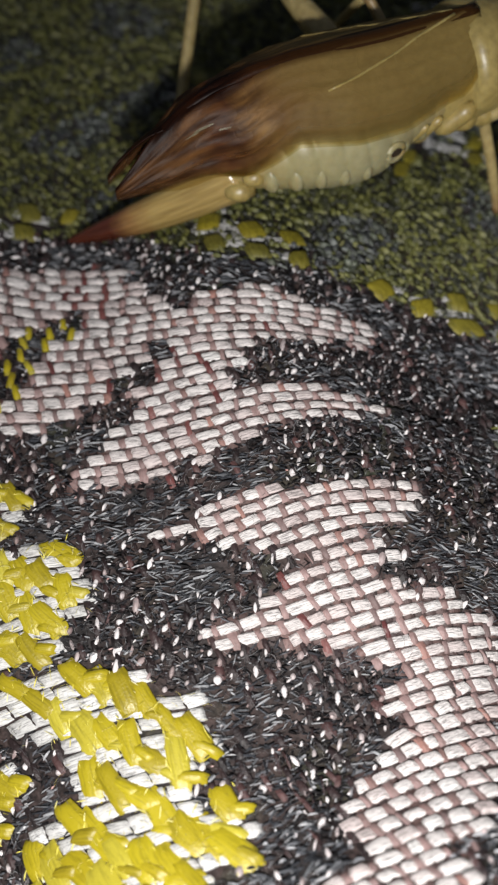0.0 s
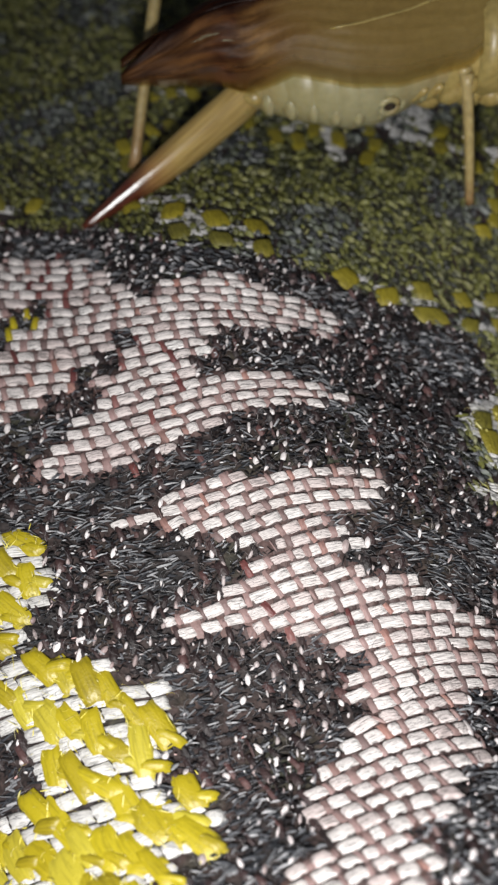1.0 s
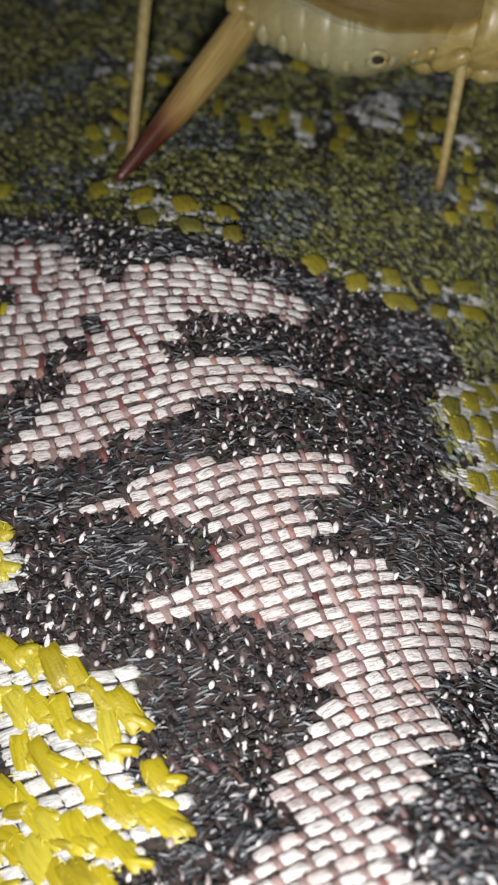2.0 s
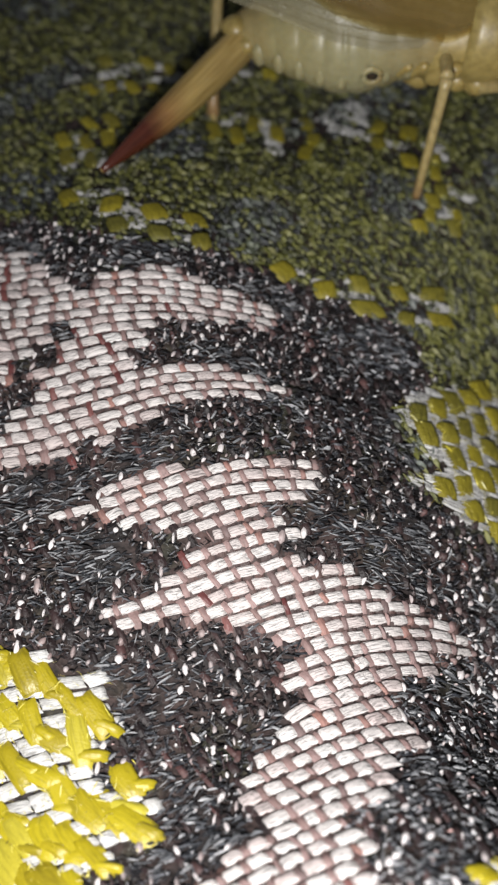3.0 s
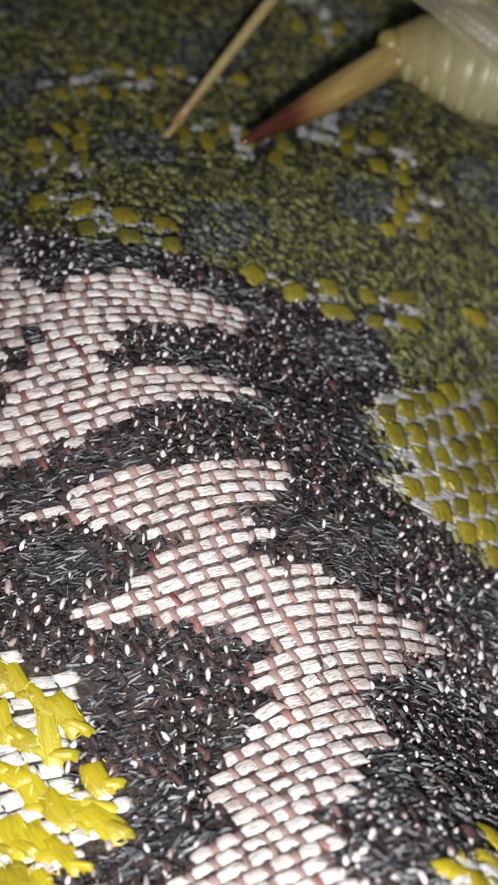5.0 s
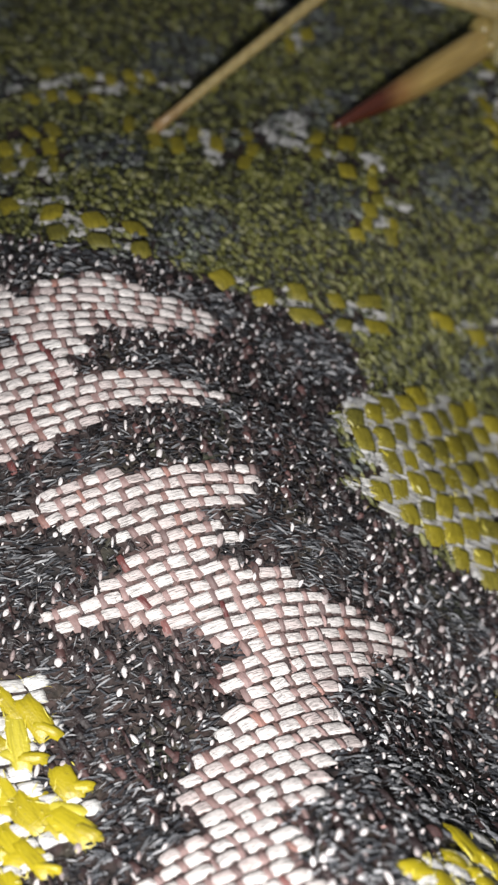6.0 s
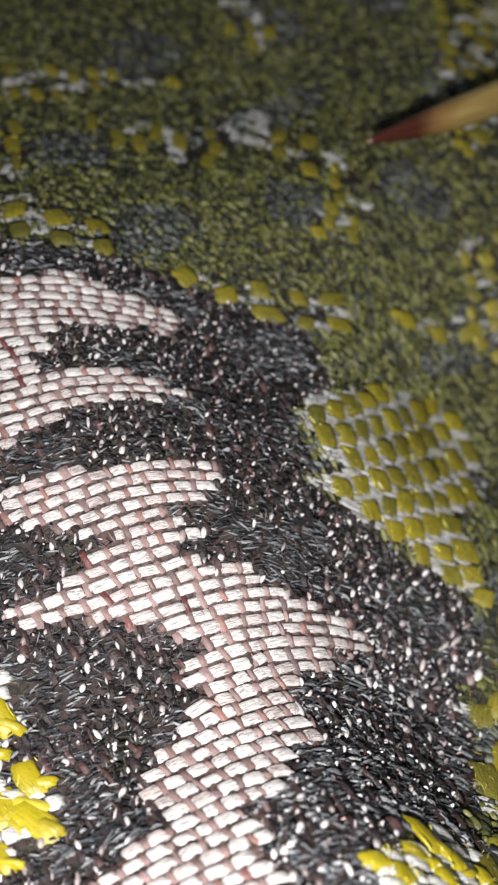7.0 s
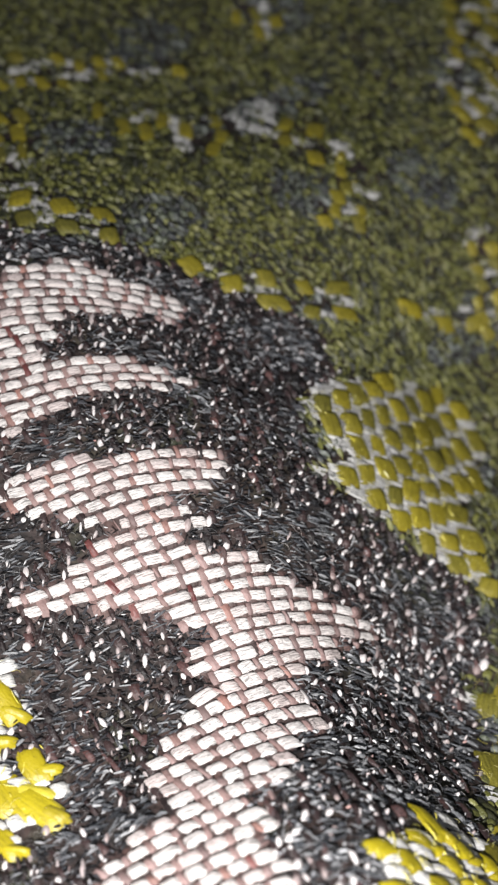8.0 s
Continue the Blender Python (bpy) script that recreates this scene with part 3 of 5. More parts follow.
    for _ in range(3):
        fleck = d & (rng.random(n) < np.where(coarse, 0.85, 0.35))
        s2 = np.stack([rng.uniform(0.08, 0.26, n), rng.uniform(0.04, 0.09, n), np.full(n, 0.07)], -1) * np.where(coarse, 1.35, 1.0)[:, None]
        at = points(x, y, rng.uniform(0.08, 0.20, n)) + row * (lr * rng.uniform(-0.5, 0.5, n))[:, None] + across * (lc * rng.uniform(-0.5, 0.5, n))[:, None]
        u2, sd2 = spin(row, across, rng.normal(0.1, 0.5, n))
        strew("pale_flecks", BEAD, *take((at, u2, sd2, nor, s2), fleck), FLECK, cloth, "fine pale grey flecks of lint")
    ties = ((jk == 0) | (jk == 5)) & (rng.random(jn_) < np.where(bare, 0.25, 0.95))
    s3 = np.stack([jc * rng.normal(1.2, 0.22, jn_), jl * rng.normal(0.29, 0.08, jn_), np.abs(rng.normal(0.17, 0.05, jn_))], -1)
    at = points(jx + rng.normal(0.06, 0.08, jn_), jy + rng.normal(0.22, 0.08, jn_), 0.08)
    strew("brown_ties", LUMP, *take((at, up, side, jn, s3), ties), UMBER, cloth, "dark brown warp ties in the charcoal weave")
    s3 = np.stack([lc * rng.normal(0.9, 0.2, n), lr * np.abs(rng.normal(0.18, 0.06, n)), np.abs(rng.normal(0.13, 0.04, n))], -1)
    u2, sd2 = spin(across, -row, rng.normal(-0.2, 0.35, n))
    at = points(x + rng.normal(0, 0.2, n), y + rng.normal(0, 0.12, n), 0.07)
    strew("brown_ties", LUMP, *take((at, u2, sd2, nor, s3), d & ~thin & (rng.random(n) < 0.5)), UMBER, cloth, "dark brown warp ties in the charcoal weave")

    # yellow-green specks
    s4 = np.stack([jc * 1.3, jl * 0.34, np.full(jn_, 0.2)], -1)
    strew("yellow_specks", LUMP, *take((points(jx, jy, 0.16), up, side, jn, s4), jk == 5), YELLOW, cloth, "small yellow stitches")

    # stray red stitches
    red = (jk == 4) & (rng.random(jn_) < 0.025)
    for px, py, r in RED_SPOTS:
        red |= ((jx - px) ** 2 + (jy - py) ** 2 < r * r) & (rng.random(jn_) < 0.9)
    s5 = np.stack([jc * rng.normal(1.2, 0.2, jn_), jl * rng.normal(0.28, 0.05, jn_), np.full(jn_, 0.16)], -1)
    strew("red_stitches", LUMP, *take((points(jx, jy, 0.12), up, side, jn, s5), red), RED, cloth, "stray dark red stitches")


def packed(which, du, dv):
    """Centres inside one kind of patch, packed so that no two floats overlap."""
    us, vs = np.arange(-40, 56, 0.4), np.arange(-80, 100, 0.5)
    gu, gv = (g.ravel() for g in np.meshgrid(us, vs, indexing="ij"))
    x, y, ok = place_of(gu, gv)
    keep = ok & (x > WINDOW[0]) & (x < WINDOW[1]) & (y > WINDOW[2]) & (y < WINDOW[3])
    gu, gv, x, y = (q[keep] for q in (gu, gv, x, y))
    keep = motif(x, y) == which
    gu, gv, x, y = (q[keep] for q in (gu, gv, x, y))
    taken = []
    for k in range(len(gu)):
        if all(abs(gu[k] - gu[m]) >= du or abs(gv[k] - gv[m]) >= dv for m in taken):
            taken.append(k)
    return x[taken], y[taken]


def yellow_patches():
    # cream ground under the yellow
    x, y, ln, jx, jy = brick_rows(WINDOW)
    n = len(x)
    kind = motif(x + rng.normal(0, 0.12, n), y)
    row, across, nor, lr, lc = axes_at(x, y)
    r2, a2 = spin(row, across, rng.normal(0, 0.06, n))
    fringe = (kind == 2) & (x > 18.5) & (y < -8)
    near = (kind == 2) & ((x < 9) | (y < -8)) & ~fringe
    far = ((kind == 2) & ~near & (~fringe | (rng.random(n) < 0.25))) | ((kind == 3) & (rng.random(n) < 0.3))
    far |= (kind == 6) & (rng.random(n) < 0.5)
    for off in (-0.3, 0.0, 0.3):
        size = np.stack([lr * ln * rng.normal(1.1, 0.1, n), lc * rng.normal(0.27, 0.05, n), rng.normal(0.17, 0.03, n)], -1)
        at = points(x, y, np.where(near | (kind != 2), 0.0, 0.05)) + across * (lc * off)[:, None] + row * rng.normal(0, 0.08, n)[:, None]
        strew("cream_floats", STRAND, *take((at, r2, a2, nor, size), far & (kind != 2)), FAWN, cloth, "cream weft strands under the yellow floats")
        strew("white_strands", STRAND, *take((at, r2, a2, nor, size), far & (kind == 2)), FAWN, cloth, "white weft strands between the yellow floats")
    size = np.stack([lr * (ln - 0.04), lc * rng.normal(0.90, 0.06, n), rng.normal(0.19, 0.03, n)], -1)
    for k in range(3):
        strew("cream_floats", FLOATS[k], *take((points(x, y, 0.02), r2, a2, nor, size), near & (np.arange(n) % 3 == k)), FAWN, cloth, "white weft floats under the yellow ones")
    # single files of short yellow floats along the stripes
    x, y = packed(6, 1.75, 3.0)
    n = len(x)
    row, across, nor, lr, lc = axes_at(x, y)
    up, side = spin(across, -row, rng.normal(0.25, 0.15, n))
    size = np.stack([lc * np.abs(rng.normal(2.1, 0.3, n)), lr * np.abs(rng.normal(1.2, 0.18, n)), np.abs(rng.normal(0.28, 0.05, n))], -1)
    lay("stripe_float", WIDE, points(x, y, 0.16), up, np.cross(nor, up), nor, size, DIM_YELLOW, cloth)
    # tall yellow floats on a twill
    count = 0
    for close in (True, False):
        du, dv = (0.90, 2.9) if close else (1.15, 2.75)
        us, vs = np.arange(-40, 56, du), np.arange(-80, 100, dv)
        gu, gv = np.meshgrid(us, vs, indexing="ij")
        cols = np.round(gu / du).astype(int)
        gv = gv - ((cols % 3) * dv / 3 if close else cols * 0.42 % 1 * dv) + rng.normal(0, 0.25 if close else 0.10, gv.shape)
        gu = gu + rng.normal(0, 0.06, gu.shape)
        x, y, ok = place_of(gu.ravel(), gv.ravel())
        keep = ok & (x > WINDOW[0]) & (x < WINDOW[1]) & (y > WINDOW[2]) & (y < WINDOW[3])
        x, y = x[keep], y[keep]
        kind = motif(x, y)
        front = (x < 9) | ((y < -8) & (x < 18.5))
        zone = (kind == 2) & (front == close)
        x, y = x[zone], y[zone]
        if not close:
            fx, fy = packed(3, 1.05, 1.9)
            some = rng.random(len(fx)) < 0.62
            fx, fy = fx[some], fy[some]
            x, y = np.concatenate([x, fx]), np.concatenate([y, fy])
        n = len(x)
        scale = np.ones((n, 1))
        row, across, nor, lr, lc = axes_at(x, y)
        up, side = spin(across, -row, rng.normal(0.12 if close else 0.22, 0.15 if close else 0.10, n))
        size = np.stack([lc * dv * rng.normal(0.93, 0.12 if close else 0.08, n), lr * du * rng.normal(1.14 if close else 0.84, 0.16 if close else 0.10, n), np.abs(rng.normal(0.28 if close else 0.26, 0.05, n))], -1)
        if not close:
            scale[n - len(fx):] = 0.74
            corner = np.zeros(n, bool)
        else:
            corner = (x > 9) & (y < -8)
        size = size * scale * np.where(corner[:, None], (0.62, 0.9, 1.0), 1.0)
        at = points(x, y, rng.normal(0.13 if close else 0.14, 0.05, n))
        # floats farther off take the yellow with dimmer light in its colour
        yarn = YELLOW if close else DIM_YELLOW
        few = min(n, 300 - count)
        count += few
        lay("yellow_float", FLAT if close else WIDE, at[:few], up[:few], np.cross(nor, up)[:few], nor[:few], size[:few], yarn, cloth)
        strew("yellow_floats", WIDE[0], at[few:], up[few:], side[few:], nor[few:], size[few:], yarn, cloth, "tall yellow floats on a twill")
        if close:  # slack ribbons that bridge from one float to the next
            some = rng.random(n) < np.where(corner, 0.35, 0.75)
            b_up, b_side = spin(across, -row, rng.normal(0.75, 0.2, n))
            b_size = size * np.stack([rng.uniform(0.5, 0.75, n), rng.uniform(0.45, 0.75, n), rng.uniform(0.8, 1.1, n)], -1)
            b_at = at + row * (lr * du * rng.normal(0.5, 0.12, n))[:, None] - across * (lc * dv * rng.normal(0.18, 0.1, n))[:, None] + nor * 0.03
            strew("bridging_floats", FLAT[3], *take((b_at, b_up, b_side, nor, b_size), some), yarn, cloth, "slack yellow ribbons between the floats")
        # frayed fibres along the ribbon edges, pale so they also paint in glints
        for _ in range(5 if close else 1):
            s6 = np.stack([rng.uniform(0.15, 0.6, n), rng.uniform(0.025, 0.055, n), np.full(n, 0.05)], -1)
            a6 = at + side * (size[:, 1] * rng.choice((-0.42, 0.42), n) * rng.normal(1, 0.25, n))[:, None] + up * (rng.uniform(-0.5, 0.5, n) * size[:, 0])[:, None] + nor * 0.16
            u6, sd6 = spin(up, side, rng.normal(0, 0.7, n))
            strew("frayed_fibres", BEAD, a6, u6, sd6, nor, s6, PALE_YELLOW, cloth, "frayed pale yellow fibres that also paint in glints")


def olive_ground():
    x, y = cells(0.35, 0.45, 0.5, WINDOW)
    n = len(x)
    kind = motif(x + rng.normal(0, 0.15, n), y + rng.normal(0, 0.15, n))
    row, across, nor, lr, lc = axes_at(x, y)
    r2, a2 = spin(row, across, rng.normal(-0.75, 0.5, n))
    size = np.stack([lr * np.abs(rng.normal(0.50, 0.17, n)), lc * np.abs(rng.normal(0.42, 0.15, n)), np.abs(rng.normal(0.17, 0.08, n))], -1)
    at = points(x + rng.normal(0, 0.06, n), y + rng.normal(0, 0.05, n), rng.normal(0.03, 0.05, n))
    g = (kind == 1) | (((kind == 3) | (kind == 6)) & (rng.random(n) < 0.6)) | ((kind == 2) & (x > 18.5) & (y < -8))
    ashen = np.sin(x * 0.62 + 1.7 * np.sin(y * 0.4)) + np.sin(y * 0.75 - x * 0.3 + 1.0) > 0.9
    ashen &= rng.random(n) < 0.75
    g, grey = g & ~ashen, g & ashen
    strew("ashen_knots", BEAD, *take((at, r2, a2, nor, size), grey), ASH, cloth, "ash-grey and black knots in the olive weave")
    single = choose(g & (x < 20), y)
    lay("olive_knot", [BEAD], *take((at, r2, np.cross(nor, r2), nor, size), single), GREEN, cloth)
    strew("olive_knots", BEAD, *take((at, r2, a2, nor, size), g & ~single), GREEN, cloth, "grainy olive and black weave")


def loose_fibres(n, name, label, kinds, stray, length, mat, lift):
    x, y = rng.uniform(-20, 34, n), rng.uniform(-27, 40, n)
    kind = motif(x + rng.normal(0, 0.25, n), y + rng.normal(0, 0.25, n))
    keep = np.isin(kind, kinds) | (rng.random(n) < stray)
    x, y = x[keep], y[keep]
    n = len(x)
    row, across, nor, lr, lc = axes_at(x, y)
    d, s = spin(row, across, rng.normal(0, 0.9, n))
    long, rad = rng.uniform(*length, n), rng.uniform(0.004, 0.010, n)
    rise, curl = rng.uniform(0.06, 0.24, n), rng.normal(0, 0.16, n)
    base = points(x, y, lift)
    verts, seg = [], 4
    for k in range(seg + 1):
        a = k / seg * 2 - 1
        c = base + d * (a * long / 2)[:, None] + s * (curl * (1 - a * a) * long)[:, None] + nor * (rise * (1 - a * a * 0.9))[:, None]
        for ang in (0, 2.094, 4.189):
            verts.append(c + s * (rad * math.cos(ang))[:, None] + nor * (rad * math.sin(ang))[:, None])
    v = np.stack(verts, 1)
    m = v.shape[1]
    one = [(k * 3 + i, k * 3 + (i + 1) % 3, k * 3 + 3 + (i + 1) % 3, k * 3 + 3 + i) for k in range(seg) for i in range(3)]
    faces = (np.array(one)[None] + (np.arange(n) * m)[:, None, None]).reshape(-1, 4)
    me = raw_mesh(name, (v.reshape(-1, 3) * MM).tolist(), faces.tolist(), np.zeros((n * m, 2)), mat)
    ob = new(name, me)
    ob.parent = cloth
    tagged(ob, label, kind="stuff")


# ---- the bush cricket ----


def shell(name, stops, rough=0.38, spec=0.5, streak=0.0, soft_tone=False, glow=0.15, bump=0.3, along="x"):
    """Chitin: colour along the piece, blotches, fine wrinkles, slightly translucent."""
    m, nodes, links, b = material(name, stops[0][1], rough, spec)
    uv = nodes.new("ShaderNodeUVMap")
    uv.uv_map = "yarn"
    sep = nodes.new("ShaderNodeSeparateXYZ")
    links.new(uv.outputs[0], sep.inputs[0])
    col = ramp(nodes, stops)
    place = nodes.new("ShaderNodeTexCoord")
    blot, fine = nodes.new("ShaderNodeTexNoise"), nodes.new("ShaderNodeTexNoise")
    blot.inputs["Scale"].default_value, blot.inputs["Detail"].default_value = 450, 4
    fine.inputs["Scale"].default_value, fine.inputs["Detail"].default_value = 2600, 4
    links.new(place.outputs["Object"], blot.inputs["Vector"])
    if streak:
        mp = nodes.new("ShaderNodeMapping")
        mp.inputs["Scale"].default_value = (2.0, 16.0, 1)
        links.new(uv.outputs[0], mp.inputs[0])
        links.new(mp.outputs[0], fine.inputs["Vector"])
        fine.inputs["Scale"].default_value = 1.6
    else:
        links.new(place.outputs["Object"], fine.inputs["Vector"])
    wob = nodes.new("ShaderNodeMath")
    wob.operation = "MULTIPLY_ADD"
    wob.inputs[1].default_value = 0.22
    links.new(blot.outputs[0], wob.inputs[0])
    links.new(sep.outputs[0 if along == "x" else 1], wob.inputs[2])
    shift = nodes.new("ShaderNodeMath")
    shift.operation = "SUBTRACT"
    shift.inputs[1].default_value = 0.11
    links.new(wob.outputs[0], shift.inputs[0])
    links.new(shift.outputs[0], col.inputs[0])
    tone = ramp(nodes, [(0.3, (0.60, 0.56, 0.50)), (0.62, (1.05, 1.05, 1.05))] if streak else [(0.3, (0.88, 0.87, 0.85)), (0.65, (1.03, 1.03, 1.03))] if soft_tone else [(0.3, (0.72, 0.70, 0.66)), (0.65, (1.05, 1.05, 1.05))])
    links.new(fine.outputs[0], tone.inputs[0])
    mx = nodes.new("ShaderNodeMixRGB")
    mx.blend_type, mx.inputs[0].default_value = "MULTIPLY", 1.0
    links.new(col.outputs[0], mx.inputs[1])
    links.new(tone.outputs[0], mx.inputs[2])
    links.new(mx.outputs[0], b.inputs["Base Color"])
    b.inputs["Subsurface Weight"].default_value = glow
    b.inputs["Subsurface Radius"].default_value = (1.0, 0.6, 0.25)
    b.inputs["Subsurface Scale"].default_value = 0.0008
    bp = nodes.new("ShaderNodeBump")
    bp.inputs["Strength"].default_value, bp.inputs["Distance"].default_value = bump, 0.0001
    links.new(fine.outputs[0], bp.inputs["Height"])
    links.new(bp.outputs[0], b.inputs["Normal"])
    return m


BELLY = shell("belly_skin", [(0.0, (0.25, 0.185, 0.075)), (0.2, (0.235, 0.205, 0.10)), (0.6, (0.24, 0.22, 0.125)), (1.0, (0.23, 0.17, 0.07))], 0.40, 0.35, soft_tone=True, glow=0.3, bump=0.05)
CHEST = shell("chest_skin", [(0.0, (0.26, 0.20, 0.07)), (1.0, (0.24, 0.175, 0.055))], 0.4, 0.5, bump=0.15)
LEG = shell("leg_skin", [(0.0, (0.30, 0.235, 0.105)), (0.75, (0.27, 0.21, 0.09)), (1.0, (0.19, 0.11, 0.05))], 0.4, 0.5)
SABRE = shell("ovipositor_horn", [(0.0, (0.30, 0.215, 0.08)), (0.45, (0.285, 0.20, 0.07)), (0.60, (0.20, 0.11, 0.04)), (0.72, (0.06, 0.015, 0.008))], 0.24, 0.6, streak=1.0)
SOCKET_SHADE = shell("socket_shade_skin", [(0.0, (0.03, 0.02, 0.012)), (1.0, (0.02, 0.015, 0.01))], 0.6, 0.3)
EYE_SKIN = shell("eye_skin", [(0.0, (0.06, 0.05, 0.03)), (1.0, (0.05, 0.04, 0.02))], 0.2, 0.6)


def wing_skin():
    m = shell("wing_membrane", [(0.0, (0.150, 0.104, 0.032)), (0.45, (0.135, 0.088, 0.027)), (0.60, (0.11, 0.060, 0.018)), (0.70, (0.045, 0.017, 0.007)), (0.80, (0.065, 0.030, 0.011)), (1.0, (0.040, 0.018, 0.008))], 0.5, 0.12, soft_tone=True, glow=0.1, bump=0.15)
    nodes, links = m.node_tree.nodes, m.node_tree.links
    b = nodes["Principled BSDF"]
    # crumpled dark blotches towards the tip
    coord = nodes.new("ShaderNodeTexCoord")
    patch = nodes.new("ShaderNodeTexNoise")
    patch.inputs["Scale"].default_value, patch.inputs["Detail"].default_value = 1.0, 5
    long = nodes.new("ShaderNodeMapping")
    long.inputs["Scale"].default_value = (9, 12, 1)
    links.new(coord.outputs["UV"], long.inputs[0])
    links.new(long.outputs[0], patch.inputs["Vector"])
    stain = ramp(nodes, [(0.34, (0.45, 0.36, 0.32)), (0.50, (1.0, 0.95, 0.9)), (0.66, (1.8, 1.75, 1.55))])
    links.new(patch.outputs[0], stain.inputs[0])
    where, at_tip = nodes.new("ShaderNodeSeparateXYZ"), ramp(nodes, [(0.56, (0, 0, 0)), (0.66, (1, 1, 1))])
    tip_uv = nodes.new("ShaderNodeUVMap")
    tip_uv.uv_map = "yarn"
    links.new(tip_uv.outputs[0], where.inputs[0])
    links.new(where.outputs[0], at_tip.inputs[0])
    worn = nodes.new("ShaderNodeMixRGB")
    worn.blend_type = "MULTIPLY"
    links.new(at_tip.outputs[0], worn.inputs[0])
    links.new(b.inputs["Base Color"].links[0].from_socket, worn.inputs[1])
    links.new(stain.outputs[0], worn.inputs[2])
    links.new(worn.outputs[0], b.inputs["Base Color"])
    # cross veins
    uv = nodes.new("ShaderNodeUVMap")
    uv.uv_map = "yarn"
    mp = nodes.new("ShaderNodeMapping")
    mp.inputs["Scale"].default_value = (9, 5, 1)
    links.new(uv.outputs[0], mp.inputs[0])
    vor = nodes.new("ShaderNodeTexVoronoi")
    vor.feature = "DISTANCE_TO_EDGE"
    vor.inputs["Scale"].default_value = 2.2
    links.new(mp.outputs[0], vor.inputs["Vector"])
    edge = ramp(nodes, [(0.0, (1, 1, 1)), (0.06, (0, 0, 0))])
    links.new(vor.outputs["Distance"], edge.inputs[0])
    # dark stripe along the back edge
    sep = nodes.new("ShaderNodeSeparateXYZ")
    links.new(uv.outputs[0], sep.inputs[0])
    stripe = ramp(nodes, [(0.0, (0.16, 0.09, 0.06)), (0.13, (0.22, 0.13, 0.09)), (0.22, (1, 1, 1))])
    links.new(sep.outputs[1], stripe.inputs[0])
    mul = nodes.new("ShaderNodeMixRGB")
    mul.blend_type, mul.inputs[0].default_value = "MULTIPLY", 1.0
    links.new(b.inputs["Base Color"].links[0].from_socket, mul.inputs[1])
    links.new(stripe.outputs[0], mul.inputs[2])
    links.new(mul.outputs[0], b.inputs["Base Color"])
    old = b.inputs["Normal"].links[0].from_node
    bp = nodes.new("ShaderNodeBump")
    bp.inputs["Strength"].default_value, bp.inputs["Distance"].default_value = 0.10, 0.00005
    links.new(edge.outputs[0], bp.inputs["Height"])
    links.new(old.outputs[0], bp.inputs["Normal"])
    links.new(bp.outputs[0], b.inputs["Normal"])
    # the membrane thins towards its lower margin
    thin = ramp(nodes, [(0.50, (1, 1, 1)), (0.78, (0.75, 0.75, 0.75)), (0.98, (0.05, 0.05, 0.05))])
    links.new(sep.outputs[1], thin.inputs[0])
    mix, clear = nodes.new("ShaderNodeMixShader"), nodes.new("ShaderNodeBsdfTransparent")
    clear.inputs[0].default_value = (0.92, 0.88, 0.74, 1)
    links.new(thin.outputs[0], mix.inputs[0])
    links.new(clear.outputs[0], mix.inputs[1])
    links.new(b.outputs[0], mix.inputs[2])
    links.new(mix.outputs[0], nodes["Material Output"].inputs["Surface"])
    return m


WING = wing_skin()


def clear_wing():
    m, nodes, links, b = material("clear_wing", (0.25, 0.225, 0.135), 0.30, 0.6)
    mix, clear = nodes.new("ShaderNodeMixShader"), nodes.new("ShaderNodeBsdfTransparent")
    uv = nodes.new("ShaderNodeUVMap")
    uv.uv_map = "yarn"
    mp = nodes.new("ShaderNodeMapping")
    mp.inputs["Scale"].default_value = (14, 9, 1)
    vor = nodes.new("ShaderNodeTexVoronoi")
    vor.feature = "DISTANCE_TO_EDGE"
    links.new(uv.outputs[0], mp.inputs[0])
    links.new(mp.outputs[0], vor.inputs["Vector"])
    veins = ramp(nodes, [(0.0, (0.85, 0.85, 0.85)), (0.05, (0.40, 0.40, 0.40)), (0.5, (0.22, 0.22, 0.22))])
    links.new(vor.outputs["Distance"], veins.inputs[0])
    # long ribs that fan out from the hinge
    sep = nodes.new("ShaderNodeSeparateXYZ")
    links.new(uv.outputs[0], sep.inputs[0])
    count, part_of = nodes.new("ShaderNodeMath"), nodes.new("ShaderNodeMath")
    count.operation, part_of.operation = "MULTIPLY", "FRACT"
    count.inputs[1].default_value = 9.0
    links.new(sep.outputs[1], count.inputs[0])
    links.new(count.outputs[0], part_of.inputs[0])
    rib = ramp(nodes, [(0.0, (1, 1, 1)), (0.10, (0, 0, 0)), (0.92, (0, 0, 0)), (1.0, (1, 1, 1))])
    links.new(part_of.outputs[0], rib.inputs[0])
    tint = nodes.new("ShaderNodeMixRGB")
    tint.inputs[1].default_value, tint.inputs[2].default_value = (0.26, 0.235, 0.15, 1), (0.10, 0.07, 0.03, 1)
    links.new(rib.outputs[0], tint.inputs[0])
    links.new(tint.outputs[0], b.inputs["Base Color"])
    cover = nodes.new("ShaderNodeMath")
    cover.operation = "MAXIMUM"
    links.new(veins.outputs[0], cover.inputs[0])
    links.new(rib.outputs[0], cover.inputs[1])
    links.new(cover.outputs[0], mix.inputs[0])
    links.new(clear.outputs[0], mix.inputs[1])
    links.new(b.outputs[0], mix.inputs[2])
    links.new(mix.outputs[0], nodes["Material Output"].inputs["Surface"])
    crease = nodes.new("ShaderNodeBump")
    crease.inputs["Strength"].default_value, crease.inputs["Distance"].default_value = 0.5, 0.00006
    links.new(cover.outputs[0], crease.inputs["Height"])
    links.new(crease.outputs[0], b.inputs["Normal"])
    return m


CLEAR_WING = clear_wing()


